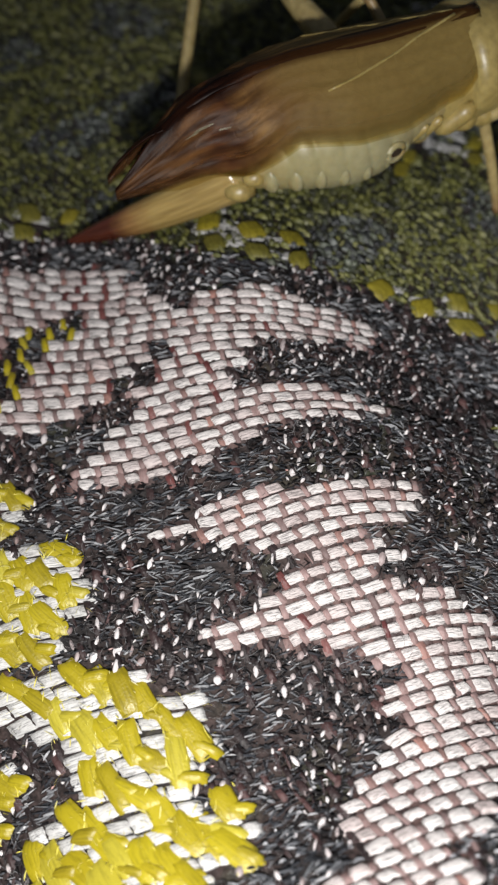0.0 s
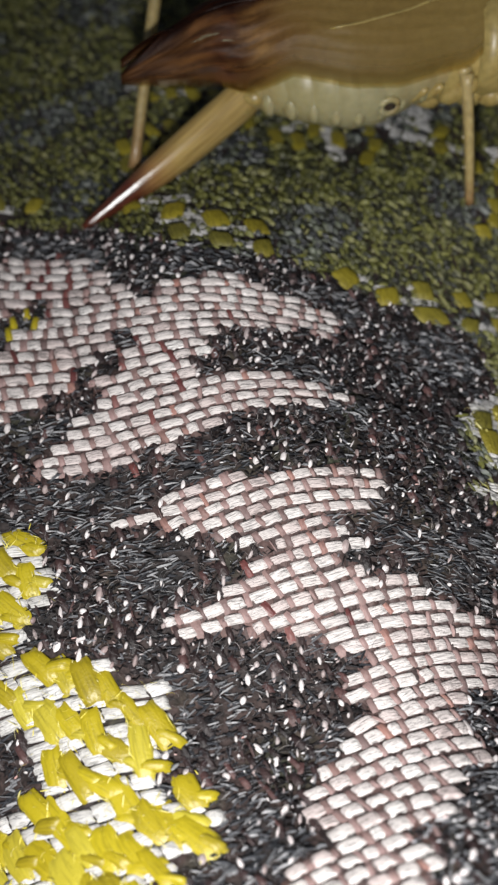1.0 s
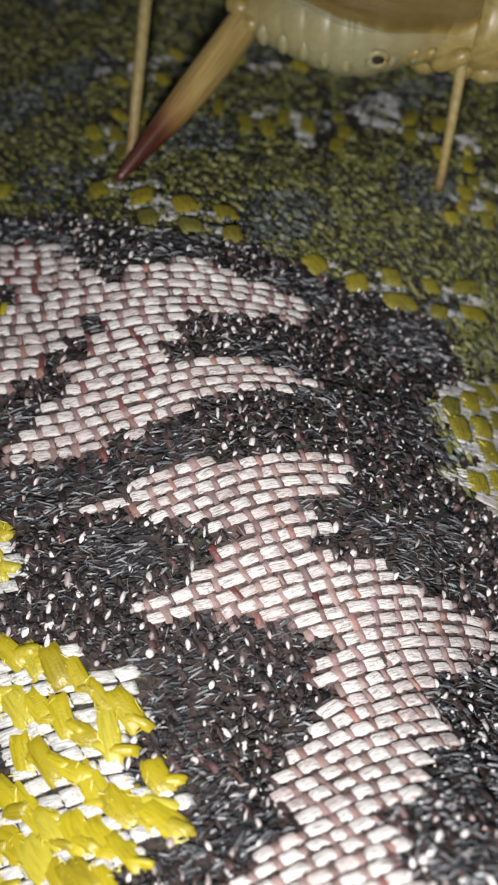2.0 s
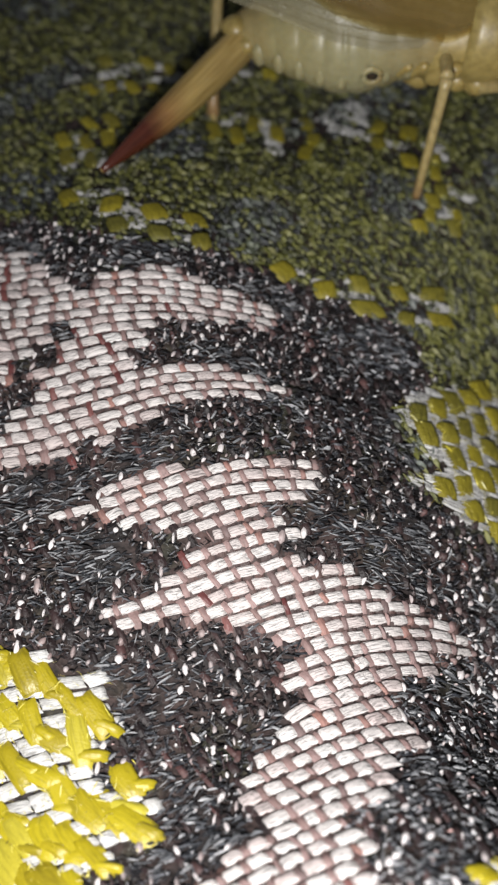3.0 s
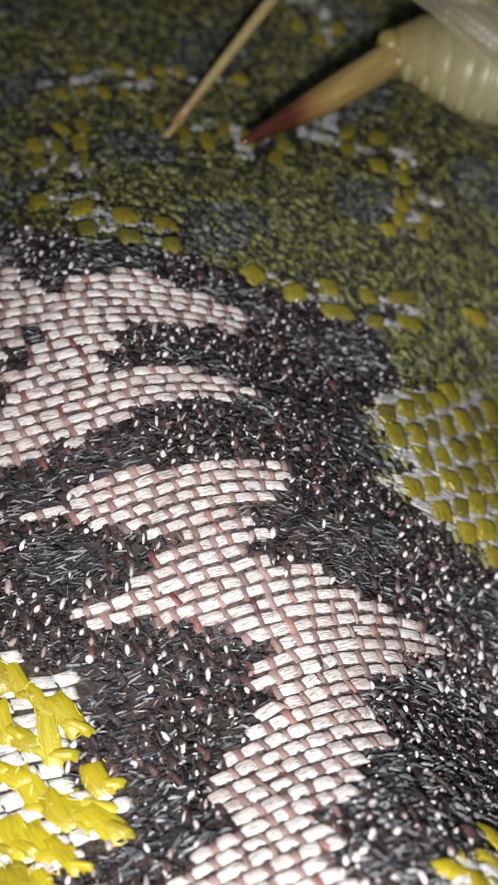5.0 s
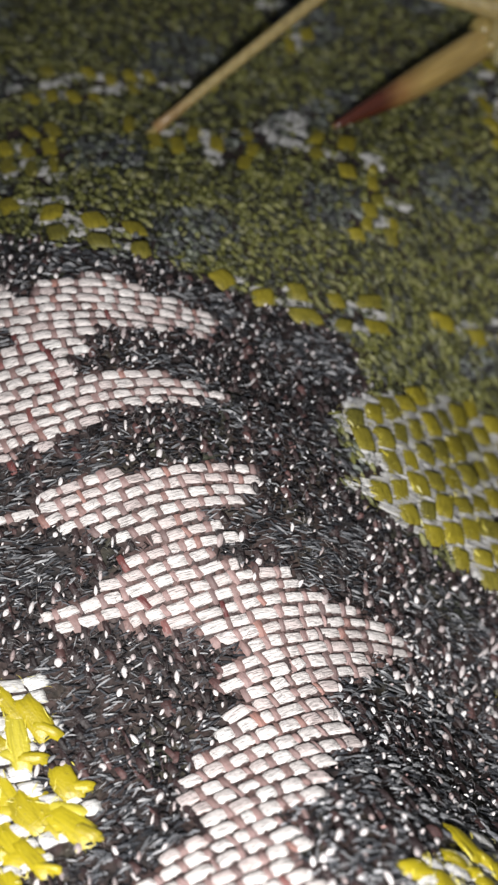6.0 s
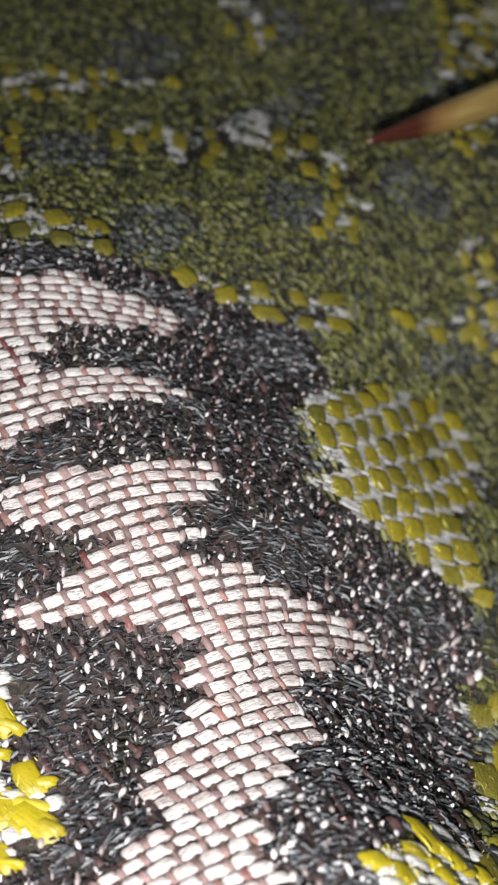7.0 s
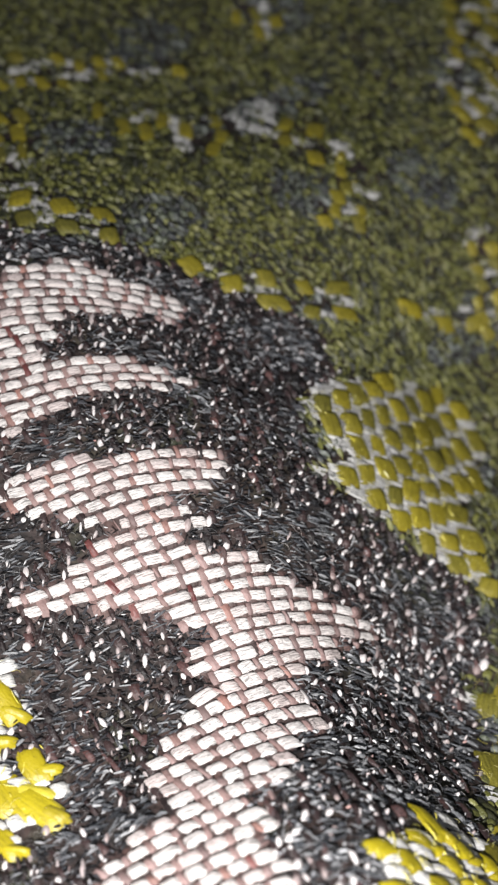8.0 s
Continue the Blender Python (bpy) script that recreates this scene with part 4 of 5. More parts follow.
def loft(name, rings, mat, parent, sides=20, label="", caps=True):
    """A body piece: rings of (centre, half width, half height) in mm, swept along x or along the centres."""
    bm = bmesh.new()
    uvl = bm.loops.layers.uv.new("yarn")
    loops = []
    cs = [Vector(r[0]) for r in rings]
    for k, (c, a, b) in enumerate(rings):
        c = Vector(c)
        d = (cs[min(k + 1, len(cs) - 1)] - cs[max(k - 1, 0)]).normalized()
        y = Vector((0, 0, 1)).cross(d)
        y = y.normalized() if y.length > 1e-4 else Vector((0, 1, 0))
        z = d.cross(y)
        loops.append([bm.verts.new((c + y * (a * math.cos(t)) + z * (b * math.sin(t))) * MM) for t in (2 * math.pi * i / sides for i in range(sides))])
    for k in range(len(loops) - 1):
        for i in range(sides):
            j = (i + 1) % sides
            f = bm.faces.new((loops[k][i], loops[k + 1][i], loops[k + 1][j], loops[k][j]))
            us = (k / (len(loops) - 1), (k + 1) / (len(loops) - 1))
            vs = (i / sides, (i + 1) / sides)
            for lp, w in zip(f.loops, ((us[0], vs[0]), (us[1], vs[0]), (us[1], vs[1]), (us[0], vs[1]))):
                lp[uvl].uv = w
    if caps:
        bm.faces.new(loops[0])
        bm.faces.new(loops[-1][::-1])
    bmesh.ops.recalc_face_normals(bm, faces=bm.faces)
    return part(name, bm, mat, parent, label)


def curve_fit(x, table):
    xs = [r[0] for r in table]
    return [float(np.interp(x, xs, [r[k] for r in table])) for k in range(1, len(table[0]))]


# x, centre y, centre z, half width, half height of the trunk
TRUNK = [(-1.6, 0.8, 1.3, 0.8, 0.75), (-0.6, 0.9, 1.4, 1.55, 1.35), (0.4, 0.98, 1.6, 2.15, 1.85), (2.0, 1.05, 1.9, 2.85, 2.5), (4.7, 1.1, 2.2, 3.4, 3.1), (7.3, 1.1, 2.8, 2.8, 2.6), (9.8, 1.1, 3.1, 2.25, 2.25), (12.6, 1.1, 3.3, 2.2, 2.4)]


def trunk_at(x):
    xs = np.array([r[0] for r in TRUNK])
    out = []
    for k in range(1, 5):
        ys = np.array([r[k] for r in TRUNK])
        # soft interpolation
        i = int(np.clip(np.searchsorted(xs, x) - 1, 0, len(xs) - 2))
        t = float(np.clip((x - xs[i]) / (xs[i + 1] - xs[i]), 0, 1))
        m0 = (ys[i + 1] - ys[max(i - 1, 0)]) / (xs[i + 1] - xs[max(i - 1, 0)])
        m1 = (ys[min(i + 2, len(xs) - 1)] - ys[i]) / (xs[min(i + 2, len(xs) - 1)] - xs[i])
        h = xs[i + 1] - xs[i]
        out.append(float((2 * t ** 3 - 3 * t ** 2 + 1) * ys[i] + (t ** 3 - 2 * t ** 2 + t) * h * m0 + (3 * t ** 2 - 2 * t ** 3) * ys[i + 1] + (t ** 3 - t ** 2) * h * m1))
    return out


# x, centre y, centre z, half width, half height of the folded wings
WING_LINE = [(-7.6, 1.0, 2.2, 0.55, 0.6), (-6.9, 1.1, 2.4, 0.85, 0.9), (-6.0, 1.2, 2.6, 1.1, 1.15), (-4.6, 1.25, 2.85, 1.45, 1.5), (-3.4, 1.35, 3.25, 1.85, 2.05), (-2.6, 1.35, 3.4, 2.05, 2.3), (0.0, 1.4, 3.4, 2.75, 2.85), (2.0, 1.3, 3.2, 3.25, 3.3), (4.0, 1.15, 2.95, 3.6, 3.6), (6.5, 1.1, 2.95, 3.55, 3.45), (9.0, 1.1, 3.3, 2.85, 3.05), (11.6, 1.1, 3.6, 2.6, 2.7)]


def tegmen(name, parent, side, pivot):
    """A folded fore wing, draped from the back over the flank and running out behind."""
    bm = bmesh.new()
    uvl = bm.loops.layers.uv.new("yarn")
    grid = []
    nx, ny = 44, 24
    for i in range(nx + 1):
        s = i / nx
        x = 11.6 - 19.1 * s
        cy, cz, a, b = curve_fit(x, WING_LINE)
        reach = 78 + 42 * float(np.clip((s - 0.55) / 0.12, 0, 1)) if s > 0.08 else 45 + 33 * s / 0.08
        start = -8 + 60 * max(0, (s - 0.8) / 0.2) ** 2.0
        ring = []
        for j in range(ny + 1):
            t = radians(start + (reach - start) * j / ny)
            peak = 0.45 * math.exp(-((start + (reach - start) * j / ny) / 16) ** 2)
            vein = 0.10 * math.exp(-((j / ny - 0.07 - 0.9 * s) / 0.03) ** 2) * (s < 0.62)
            slack = float(np.clip((s - 0.58) / 0.15, 0, 1))
            ripple = 0.03 * math.sin(j * 2.1 + s * 9) + slack * (0.14 * math.sin(j * 0.9 + s * 21) + 0.10 * math.sin(j * 2.3 - s * 34))
            r = 1 + ripple * 0.4
            p = Vector((x, cy + side * (a * r + vein) * math.sin(t), cz + (b * r + vein) * math.cos(t) + peak)) - Vector(pivot)
            ring.append(bm.verts.new(p * MM))
        grid.append(ring)
    for i in range(nx):
        for j in range(ny):
            f = bm.faces.new((grid[i][j], grid[i + 1][j], grid[i + 1][j + 1], grid[i][j + 1]))
            for lp, w in zip(f.loops, ((i, j), (i + 1, j), (i + 1, j + 1), (i, j + 1))):
                lp[uvl].uv = (w[0] / nx, w[1] / ny)
    veins = []
    path = []
    for i in range(3, 21):
        q = ny * (0.07 + 0.9 * i / nx)
        j = int(q)
        path.append((grid[i][j].co.lerp(grid[i][j + 1].co, q - j) / MM, 0.085, 0.075))
    veins.append(path)
    ob = part(name, bm, WING, parent, "leathery tan wing with a dark brown tip")
    so = ob.modifiers.new("thickness", "SOLIDIFY")
    so.thickness, so.offset = 0.00009, 0
    ob.location = Vector(pivot) * MM
    for path in veins:
        loft("vein", path, CHEST, ob, 6, "raised pale vein")
    return ob


def hind_wing(name, parent, side, pivot):
    """A clear pleated hind wing folded under the leathery one."""
    bm = bmesh.new()
    uvl = bm.loops.layers.uv.new("yarn")
    grid, nx, ny = [], 40, 18
    for i in range(nx + 1):
        s = i / nx
        x = 10.6 - 15.5 * s
        cy, cz, a, b = curve_fit(x, WING_LINE)
        a, b = a * 0.955, b * 0.955
        reach = 72 * min(1, s / 0.15) ** 0.5 * (1 - 0.5 * max(0, (s - 0.7) / 0.3) ** 2)
        ring = []
        for j in range(ny + 1):
            t = radians(4 + reach * j / ny)
            k = 1 + 0.012 * (1 if j % 2 else -1)
            ring.append(bm.verts.new((Vector((x, cy + side * a * k * math.sin(t), cz + b * k * math.cos(t))) - Vector(pivot)) * MM))
        grid.append(ring)
    for i in range(nx):
        for j in range(ny):
            f = bm.faces.new((grid[i][j], grid[i + 1][j], grid[i + 1][j + 1], grid[i][j + 1]))
            for lp, w in zip(f.loops, ((i, j), (i + 1, j), (i + 1, j + 1), (i, j + 1))):
                lp[uvl].uv = (w[0] / nx, w[1] / ny)
    ob = part(name, bm, CLEAR_WING, parent, "clear pearly folded hind wing")
    ob.location = Vector(pivot) * MM
    return ob


def limb(name, length, r0, r1, mat, parent, spines=0, bulge=0.0, label=""):
    """A leg segment along +x from its upper joint."""
    n = 12
    rings = []
    for k in range(n + 1):
        s = k / n
        r = r0 + (r1 - r0) * s + bulge * math.exp(-((s - 0.75) / 0.22) ** 2)
        r *= 1 + 0.18 * math.exp(-(s / 0.05) ** 2) + 0.22 * math.exp(-((s - 1) / 0.05) ** 2)
        rings.append(((length * s, 0, 0.12 * math.sin(s * 3.1)), r * 0.85, r))
    ob = loft(name, rings, mat, parent, 10, label)
    if spines:
        bm = bmesh.new()
        bm.from_mesh(ob.data)
        for k in range(spines):
            x, sgn = length * (0.25 + 0.7 * k / spines), 1 if k % 2 else -1
            m = Matrix.Translation(Vector((x, 0.10 * sgn, -r1 * 1.1)) * MM) @ Matrix.Rotation(radians(150), 4, "Y") @ Matrix.Rotation(0.5 * sgn, 4, "X")
            bmesh.ops.create_cone(bm, segments=5, radius1=0.05 * MM, radius2=0.008 * MM, depth=0.5 * MM, matrix=m, cap_ends=True)
        bm.to_mesh(ob.data)
        bm.free()
    return ob


def bush_cricket():
    root = tagged(new("bush_cricket"), "pale tan bush cricket with swollen belly and dark-tipped ovipositor, walking", "insect")
    rings = []
    for k in range(91):
        x = -1.6 + 11.4 * k / 90
        cy, cz, a, b = trunk_at(x)
        seg = (x + 1.6) / 1.27
        swell = 0.985 + 0.04 * math.sin(math.pi * (seg % 1.0)) ** 0.6
        rings.append(((x, cy, cz), a * swell, b * swell))
    loft("abdomen", rings, BELLY, root, 36, "swollen cream belly in ringed segments")
    # flank folds where back plates meet belly plates
    for k in range(8):
        x = 0.1 + 1.12 * k
        cy, cz, a, b = trunk_at(x)
        for ang, r in ((190 + k, 0.66),):
            t = radians(ang)
            c = Vector((x, cy + (a - 0.46) * math.cos(t), cz + (b - 0.46) * math.sin(t)))
            loft("flank_fold", [(c + Vector((r * 1.5 * (q / 6 - 0.5), 0, 0.10 * (q / 6 - 0.5))), r * math.sin(0.3 + q * 0.42), 1.35 * r * math.sin(0.3 + q * 0.42)) for q in range(7)], BELLY, root, 12)
    loft("thorax", [((x, 1.1, z), a, b) for x, z, a, b in ((8.6, 2.8, 2.4, 2.3), (9.4, 2.8, 2.45, 2.45), (10.6, 2.9, 2.4, 2.45), (11.6, 3.1, 2.3, 2.3), (12.8, 3.2, 2.0, 2.0))], CHEST, root, 28)
    loft("pronotum", [((x, 1.1, z), a, b) for x, z, a, b in ((10.7, 3.7, 2.9, 2.75), (11.2, 3.7, 3.05, 2.95), (12.5, 3.6, 2.85, 2.85), (13.8, 3.5, 2.65, 2.7), (14.4, 3.4, 2.4, 2.5))], CHEST, root, 28, "smooth tan collar plate")
    head = loft("head", [((x, 1.1, z), a, b) for x, z, a, b in ((14.0, 3.2, 1.9, 2.2), (14.8, 3.1, 2.2, 2.6), (15.8, 2.8, 2.1, 2.6), (16.7, 2.5, 1.5, 2.0), (17.2, 2.4, 0.5, 0.9))], CHEST, root, 24)
    for s in (1, -1):
        loft("eye", [((15.4 + 0.25 * q, 1.1 + s * 1.75, 4.2), 0.45 * math.sin(0.3 + q * 0.63), 0.6 * math.sin(0.3 + q * 0.63)) for q in range(5)], EYE_SKIN, head, 12)
        loft("antenna", [((16.6 + 1.6 * q, 1.1 + s * (0.5 + 0.35 * q), 4.6 + 0.9 * math.sin(q * 0.35)), 0.16 - 0.012 * q, 0.16 - 0.012 * q) for q in range(12)], LEG, head, 8)
    # plates round the ovipositor's root
    for x, y, z, a, b, ln in ((-1.3, -0.1, 0.7, 0.7, 0.6, 1.6), (-1.4, 1.2, 1.0, 0.65, 0.55, 1.5), (-1.3, 0.5, 1.9, 0.85, 0.6, 1.7), (-0.6, -0.30, 1.5, 0.55, 0.5, 1.3)):
        loft("tail_plate", [((x + ln * (q / 6 - 0.5), y, z), a * math.sin(0.35 + q * 0.42), b * math.sin(0.35 + q * 0.42)) for q in range(7)], CHEST, root, 14)
    # the near hind leg is gone: an empty socket stays
    ring = [(Vector((6.1 + 0.46 * math.cos(t), -2.08 + 0.10 * math.cos(t), 2.15 + 0.46 * math.sin(t))), 0.17, 0.20) for t in (2 * math.pi * q / 14 for q in range(15))]
    socket = loft("hip_socket", ring, BELLY, root, 10, "ring of an empty hip joint")
    # a solid plug fills the ring; its dark colour stands for the hollow's shade
    loft("socket_shade_plug", [((6.1, -1.6, 2.2), 0.46, 0.46), ((6.1, -2.12, 2.15), 0.42, 0.42), ((6.1, -2.18, 2.15), 0.2, 0.2)], SOCKET_SHADE, socket, 14, "dark plug coloured as the shade of an empty hollow")
    for p, q, r in (((9.0, -1.05, 1.5), (10.7, -1.5, 3.1), 0.52), ((8.0, -1.05, 1.6), (8.9, -1.5, 2.9), 0.30), ((7.3, -1.2, 1.7), (8.1, -1.6, 2.8), 0.26)):
        p, q = Vector(p), Vector(q)
        loft("hip", [(p.lerp(q, k / 10), r * min(1, 0.25 + 1.1 * math.sin(0.15 + k * 0.28)), r * min(1, 0.25 + 1.1 * math.sin(0.15 + k * 0.28))) for k in range(11)], CHEST, root, 16)
    for x, y, z, r in ((10.7, -0.7, 1.6, 0.75), (11.8, -0.7, 1.6, 0.8), (8.8, 0.6, 0.5, 0.9), (9.8, 2.9, 0.8, 0.9), (11.6, 2.9, 1.0, 0.85)):
        loft("hip", [((x + r * 2.0 * (q / 8 - 0.5), y, z + 0.9 * (q / 8 - 0.5)), r * math.sin(0.25 + q * 0.33), r * 0.95 * math.sin(0.25 + q * 0.33)) for q in range(9)], CHEST, root, 16)
    wings = [tegmen("wing", root, s, (11.0, 1.1, 5.2)) for s in (-1, 1)]
    wings += [hind_wing("hind_wing", root, s, (11.0, 1.1, 5.2)) for s in (-1, 1)]
    sabre = loft("ovipositor", [((11.2 * s, 0.10 * math.sin(s * 3), 0.55 * s * s - 0.1), 0.16 + 0.75 * (1 - s) ** 0.9 + 0.24 * math.sin(s * 3.1), 0.10 + 1.10 * (1 - s) ** 0.8 + 0.26 * math.sin(s * 3.1)) for s in (k / 24 for k in range(25))], SABRE, root, 18, "blade-like ovipositor with a dark red-brown tip")
    loft("valve", [((0.2 + 10.4 * s, 0.30 * (1 - s), -0.42 * (1 - s) - 0.02 + 0.42 * s * s), 0.10 + 0.5 * (1 - s) ** 0.9, 0.06 + 0.40 * (1 - s) ** 0.8) for s in (k / 20 for k in range(21))], SABRE, sabre, 14)
    tibia = limb("hind_tibia", 14.5, 0.46, 0.34, LEG, root, spines=14)
    loft("tarsus", [((14.2, 0, 0.0), 0.2, 0.18), ((15.0, 0.1, 0.15), 0.24, 0.16), ((15.9, 0.1, 0.45), 0.2, 0.13), ((16.3, 0.1, 0.7), 0.08, 0.06)], LEG, tibia, 8)
    thigh = limb("hind_femur", 13.8, 0.36, 0.62, LEG, root, bulge=0.3)
    shin = limb("middle_tibia", 7.5, 0.36, 0.26, LEG, root, spines=6)
    loft("tarsus", [((7.3, 0, 0), 0.16, 0.14), ((7.8, 0.05, 0.1), 0.18, 0.12), ((8.5, 0.05, 0.4), 0.14, 0.1), ((8.8, 0.05, 0.6), 0.05, 0.04)], LEG, shin, 8)
    upper = limb("middle_femur", 3.2, 0.36, 0.50, LEG, root)
    # legs of the far side and the fore legs, which ride along
    for hx, hy, kx, ky, kz, fx, fy in ((9.6, 2.9, 8.5, 6.5, 4.5, 7.0, 10.0), (11.6, 2.9, 14.0, 6.0, 4.5, 16.0, 9.0), (11.6, -0.8, 14.5, -3.2, 3.8, 16.5, -5.0)):
        hip, knee, foot = Vector((hx, hy, 1.2)), Vector((kx, ky, kz)), Vector((fx, fy, -2.2))
        for nm, p, q, ra, rb in (("femur", hip, knee, 0.42, 0.28), ("tibia", knee, foot, 0.26, 0.17)):
            seg = limb("fore_" + nm, (q - p).length, ra, rb, LEG, root)
            seg.matrix_basis = Matrix.Translation(p * MM) @ (q - p).to_track_quat("X", "Z").to_matrix().to_4x4()
    return root, wings, sabre, tibia, thigh, shin, upper


weave()
yellow_patches()
olive_ground()
loose_fibres(40000, "loose_fibres", "fine loose fibres standing off the weave", (0, 5), 0.08, (0.15, 0.7), FUZZ, 0.10)
loose_fibres(11000, "yellow_fibres", "fine yellow fibres frayed from the floats", (2,), 0.0, (0.2, 0.7), PALE_YELLOW, 0.24)
cricket, cricket_wings, cricket_sabre, cricket_tibia, cricket_thigh, cricket_shin, cricket_upper = bush_cricket()


def motions():
    walk(cricket, [
        (0, pose(0.00074, 0.01204, 0.00474, 0, 0, 23)),
        (0.5, pose(0.00168, 0.0151, 0.00389, 0, 0, 14)),
        (1, pose(0.00276, 0.01776, 0.0037, 0, 1, 4)),
        (1.5, pose(0.00329, 0.01984, 0.00493, 0, 5, -8)),
        (1.7, pose(0.00365, 0.02045, 0.00515, 0, 5, -10)),
        (2.8, pose(0.0054, 0.02053, 0.0045, 0, 2, -8)),
        (3, pose(0.00574, 0.02072, 0.00411, 0, 2, -9)),
        (3.5, pose(0.00801, 0.02264, 0.0024, 0, 5, -13)),
        (4, pose(0.01098, 0.02241, 0.00201, 0, 6, -15)),
        (4.2, pose(0.0123, 0.02199, 0.00206, 0, 7, -16)),
        (5.5, pose(0.01903, 0.02395, 0.00175, 0, 8, -21)),
        (6, pose(0.02405, 0.0258, 0.00087, 0, 9, -22)),
        (6.5, pose(0.02833, 0.02432, 0.00014, 0, 8, -24)),
        (7, pose(0.02806, 0.02249, -3e-05, 0, 6, -30)),
        (7.5, pose(0.03204, 0.02169, -0.00033, 0, 5, -34)),
        (8, pose(0.03432, 0.01953, -0.00028, 0, 5, -36)),
    ])
    walk(cricket_sabre, [
        (0, pose(-0.00095, 0.00045, 0.00105, 0, 33.7, 152.8)),
        (0.5, pose(-0.00095, 0.00045, 0.00105, 0, 27.61, -175.9)),
        (1, pose(-0.00095, 0.00045, 0.00105, 0, 22.57, -149.1)),
        (1.5, pose(-0.00095, 0.00045, 0.00105, 0, 25.54, -121.3)),
        (1.7, pose(-0.00095, 0.00045, 0.00105, 0, 26.41, -119.6)),
        (2.8, pose(-0.00095, 0.00045, 0.00105, 0, 21.81, -125.8)),
        (3, pose(-0.00095, 0.00045, 0.00105, 0, 10.95, -123.2)),
        (3.5, pose(-0.00095, 0.00045, 0.00105, 0, 10.89, -127.4)),
        (4, pose(-0.00095, 0.00045, 0.00105, 0, 9.255, -130.4)),
        (4.2, pose(-0.00095, 0.00045, 0.00105, 0, 16.82, -134.3)),
        (5.5, pose(-0.00095, 0.00045, 0.00105, 0, 5.573, -119.4)),
        (6, pose(-0.00095, 0.00045, 0.00105, 0, 18.12, -126.8)),
        (6.5, pose(-0.00095, 0.00045, 0.00105, 0, 14.45, -128.1)),
        (7, pose(-0.00095, 0.00045, 0.00105, 0, 3.044, -123.1)),
        (7.5, pose(-0.00095, 0.00045, 0.00105, 0, 14.83, -126.8)),
        (8, pose(-0.00095, 0.00045, 0.00105, 0, -3.668, -105.2)),
    ])
    walk(cricket_tibia, [
        (0, pose(0.00367, 0.01616, 0.00508, 0, 38.27, -123.4)),
        (0.5, pose(-0.00098, 0.01348, 0.00601, 0, 38.42, -112.5)),
        (1, pose(-0.00453, 0.01021, 0.00615, 0, 38.51, -103.3)),
        (1.5, pose(-0.00691, 0.00405, 0.00488, 0, 38.49, -88.79)),
        (1.7, pose(-0.00743, 0.00355, 0.0045, 0, 38.28, -86.83)),
        (2.8, pose(-0.00371, 0.01155, 0.00458, 0, 38.16, -81.88)),
        (3, pose(-0.00367, 0.01098, 0.00502, 0, 38.23, -82.67)),
        (3.5, pose(-0.00543, 0.00826, 0.00647, 0, 37.62, -81.38)),
        (4, pose(-0.0056858, 0.0077847, 0.0066378, 0, 39.02, -93.29)),
        (4.2, pose(-0.0060831, 0.0083826, 0.0058349, 0, 37.35, -98.61)),
        (5.5, pose(-0.00761, 0.00188, 0.00461, 0, 32.75, -116.3)),
        (6, pose(-0.01003, -0.00143, 0.00292, 0, 25.09, -120.9)),
        (6.1, pose(-0.0079, -0.00423, 0.00299, 0, 24.67, -137.8)),
        (6.3, pose(-0.01019, -0.0043, 0.00266, 0, 21.87, -133.1)),
        (6.5, pose(0.005, 0.009, 0.0075, 0, 52.8, 123.7)),
        (7, pose(0.005, 0.009, 0.0075, 0, 52.8, 123.7)),
        (7.5, pose(0.005, 0.009, 0.0075, 0, 52.8, 123.7)),
        (8, pose(0.005, 0.009, 0.0075, 0, 52.8, 123.7)),
    ])
    walk(cricket_thigh, [
        (0, pose(0.00367, 0.01616, 0.00508, 0, 10.75, -77.49)),
        (0.5, pose(-0.00098, 0.01348, 0.00601, 0, 15.21, -53.45)),
        (1, pose(-0.00453, 0.01021, 0.00615, 0, 15.32, -31.7)),
        (1.5, pose(-0.00691, 0.00405, 0.00488, 0, 9.646, -2.762)),
        (1.7, pose(-0.00743, 0.00355, 0.0045, 0, 7.767, -0.5976)),
        (2.8, pose(-0.00371, 0.01155, 0.00458, 0, 8.633, -38.62)),
        (3, pose(-0.00367, 0.01098, 0.00502, 0, 10.78, -36.72)),
        (3.5, pose(-0.00543, 0.00826, 0.00647, 0, 16.71, -22.16)),
        (4, pose(-0.0056858, 0.0077847, 0.0066378, 0, 17.7, -18.14)),
        (4.2, pose(-0.0060831, 0.0083826, 0.0058349, 0, 13.77, -20.05)),
        (5.5, pose(-0.00761, 0.00188, 0.00461, 0, 8.048, 6.132)),
        (6, pose(-0.01003, -0.00143, 0.00292, 0, 1.064, 16.3)),
        (6.1, pose(-0.0079, -0.00423, 0.00299, 0, 1.359, 27.91)),
        (6.3, pose(-0.01019, -0.0043, 0.00266, 0, 0.1716, 24.76)),
        (6.5, pose(0.005, 0.009, 0.0075, 0, 40.2, -75)),
        (7, pose(0.005, 0.009, 0.0075, 0, 40.2, -75)),
        (7.5, pose(0.005, 0.009, 0.0075, 0, 40.2, -75)),
        (8, pose(0.005, 0.009, 0.0075, 0, 40.2, -75)),
    ])
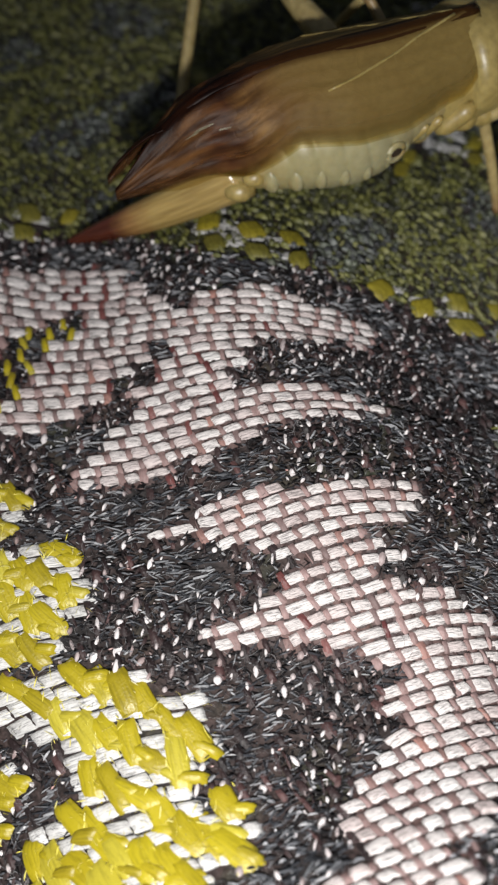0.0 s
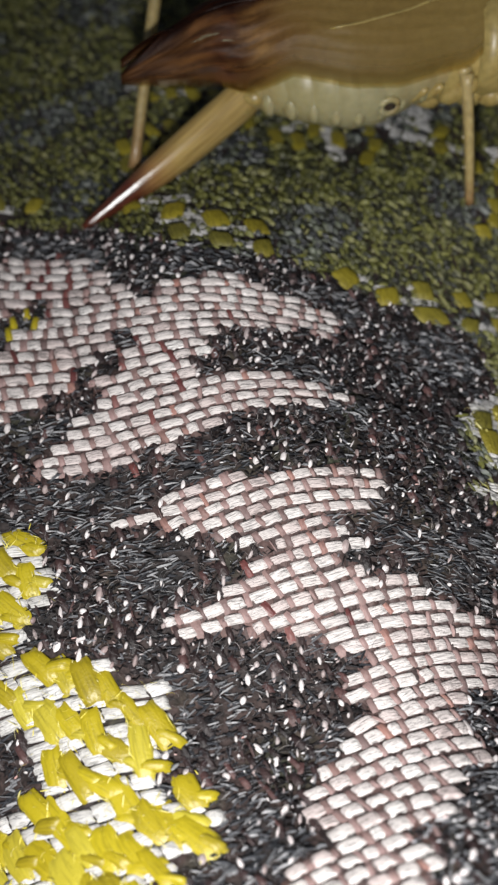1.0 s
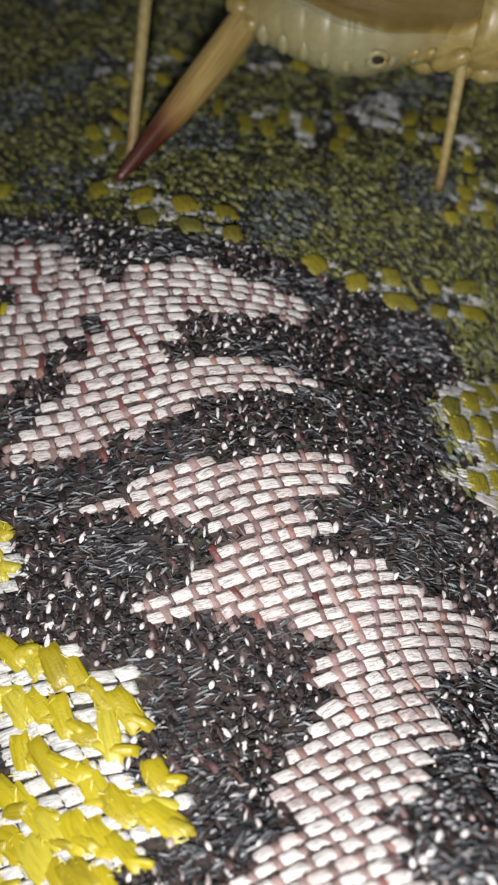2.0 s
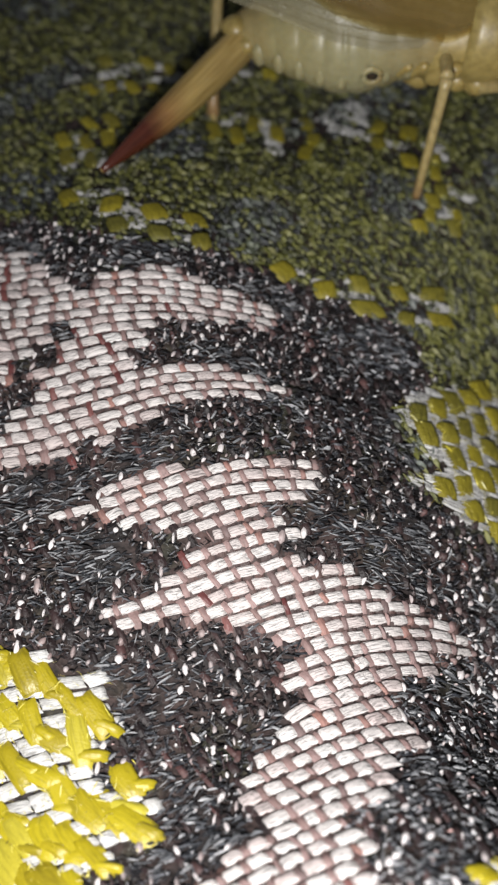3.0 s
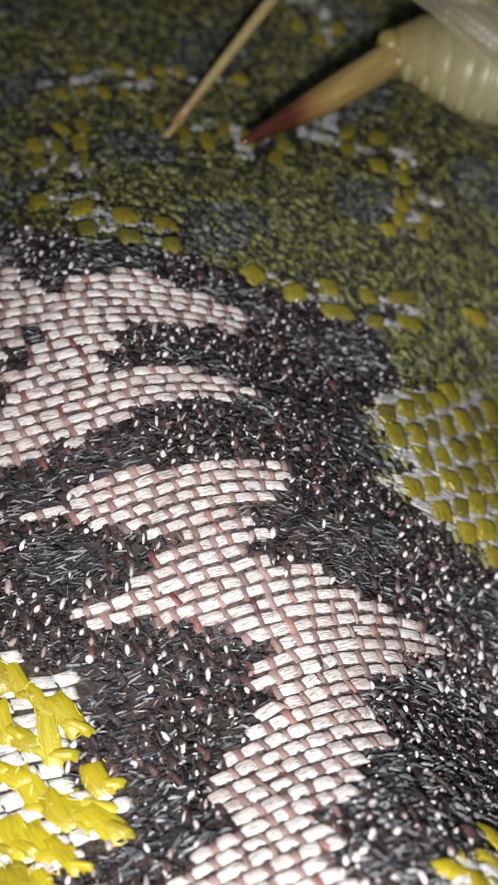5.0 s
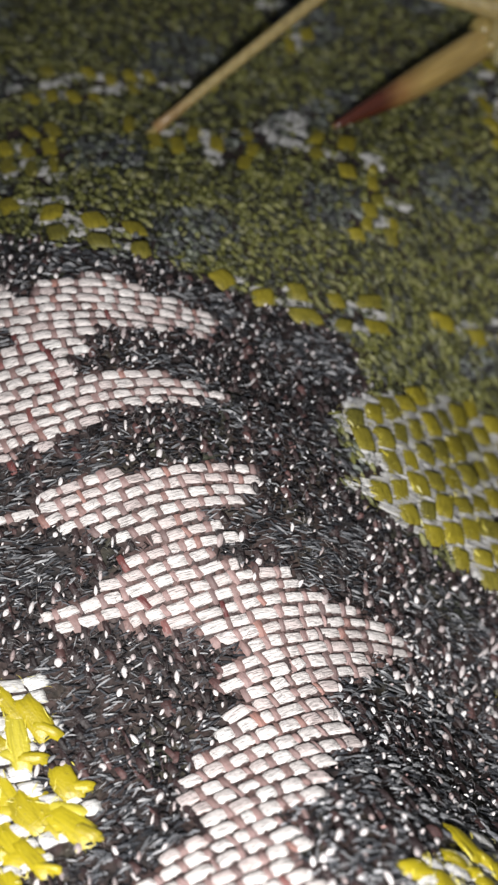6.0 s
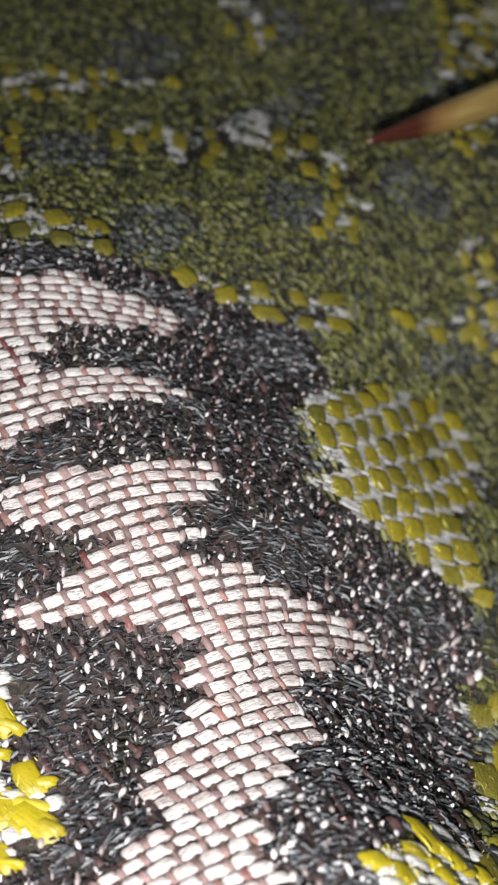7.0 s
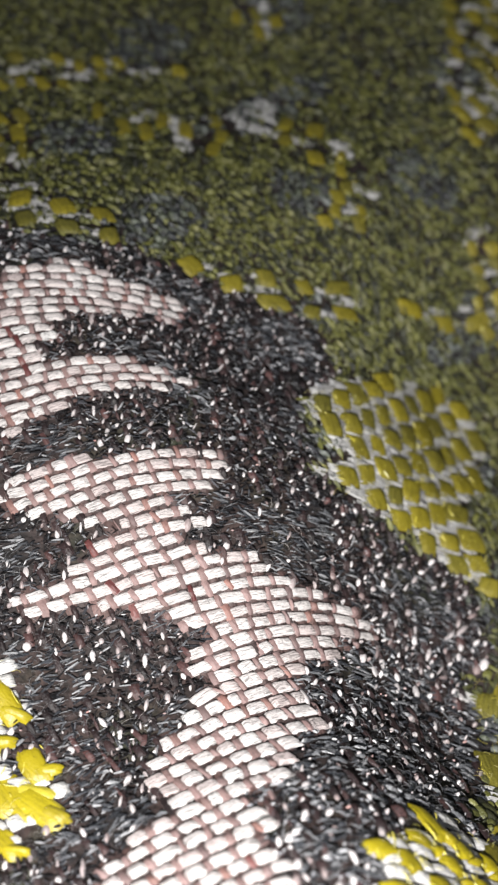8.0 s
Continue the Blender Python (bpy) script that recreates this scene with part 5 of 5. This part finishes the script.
    walk(cricket_shin, [
        (0, pose(0.01158, -0.00041, 0.00249, 0, 71.25, -57.95)),
        (0.5, pose(0.01054, -0.00085, 0.00312, 0, 68.9, -64.51)),
        (1, pose(0.01004, -0.00135, 0.00349, 0, 69.43, -68.91)),
        (1.5, pose(0.0105, -0.00144, 0.00307, 0, 70.14, -59.58)),
        (1.7, pose(0.01058, -0.00141, 0.00291, 0, 71.12, -66.42)),
        (2.8, pose(0.00964, -0.00108, 0.00248, 0, 63.82, -87.94)),
        (3, pose(0.00989, -0.00286, 0.0034, 0, 77.76, -96.12)),
        (3.5, pose(0.00958, 0.00057, 0.00074, 0, 18.99, -99.03)),
        (4, pose(0.0085342, -1.5333e-05, 0.00092783, 0, 18.88, -110.7)),
        (4.2, pose(0.0079069, -0.00075743, 0.0015749, 0, 24.68, -119.1)),
        (4.8, pose(0.0096, -0.0014, 0.0026, 0, 55.4, -68.75)),
        (5.5, pose(0.0104, -0.0014, 0.0028, 0, 39.98, -27.01)),
        (8, pose(0.0104, -0.0014, 0.0028, 0, 39.98, -27.01)),
    ])
    walk(cricket_upper, [
        (0, pose(0.01158, -0.00041, 0.00249, 0, 1.773, 131.8)),
        (0.5, pose(0.01054, -0.00085, 0.00312, 0, 14.28, 109.5)),
        (1, pose(0.01004, -0.00135, 0.00349, 0, 18.94, 97.9)),
        (1.5, pose(0.0105, -0.00144, 0.00307, 0, 11.19, 105.5)),
        (1.7, pose(0.01058, -0.00141, 0.00291, 0, 8.678, 107)),
        (2.8, pose(0.00964, -0.00108, 0.00248, 0, 1.675, 90.74)),
        (3, pose(0.00989, -0.00286, 0.0034, 0, 12.14, 93.55)),
        (3.5, pose(0.00958, 0.00057, 0.00074, 0, -53.45, 89.04)),
        (4, pose(0.0085342, -1.5333e-05, 0.00092783, 0, -30.91, 67.18)),
        (4.2, pose(0.0079069, -0.00075743, 0.0015749, 0, -13.54, 62.24)),
        (4.8, pose(0.0096, -0.0014, 0.0026, 0, 3.576, 90)),
        (5.5, pose(0.0104, -0.0014, 0.0028, 0, 6.914, 104)),
        (8, pose(0.0104, -0.0014, 0.0028, 0, 6.914, 104)),
    ])
    # the folded wings lift a little as the insect walks off
    for wing, side, share in zip(cricket_wings, (-1, 1, -1, 1), (1.0, 1.0, 0.11, 0.11)):
        walk(wing, [(t, pose(0.011, 0.0011, 0.0052, side * a * share * 0.3, a * share, side * a * share * 0.2)) for t, a in ((0, 0), (1.0, 0), (1.5, 2), (2.8, 8), (3.0, 14), (3.3, 62), (4.2, 75), (6.0, 60), (7.0, 25), (8, 20))])


motions()
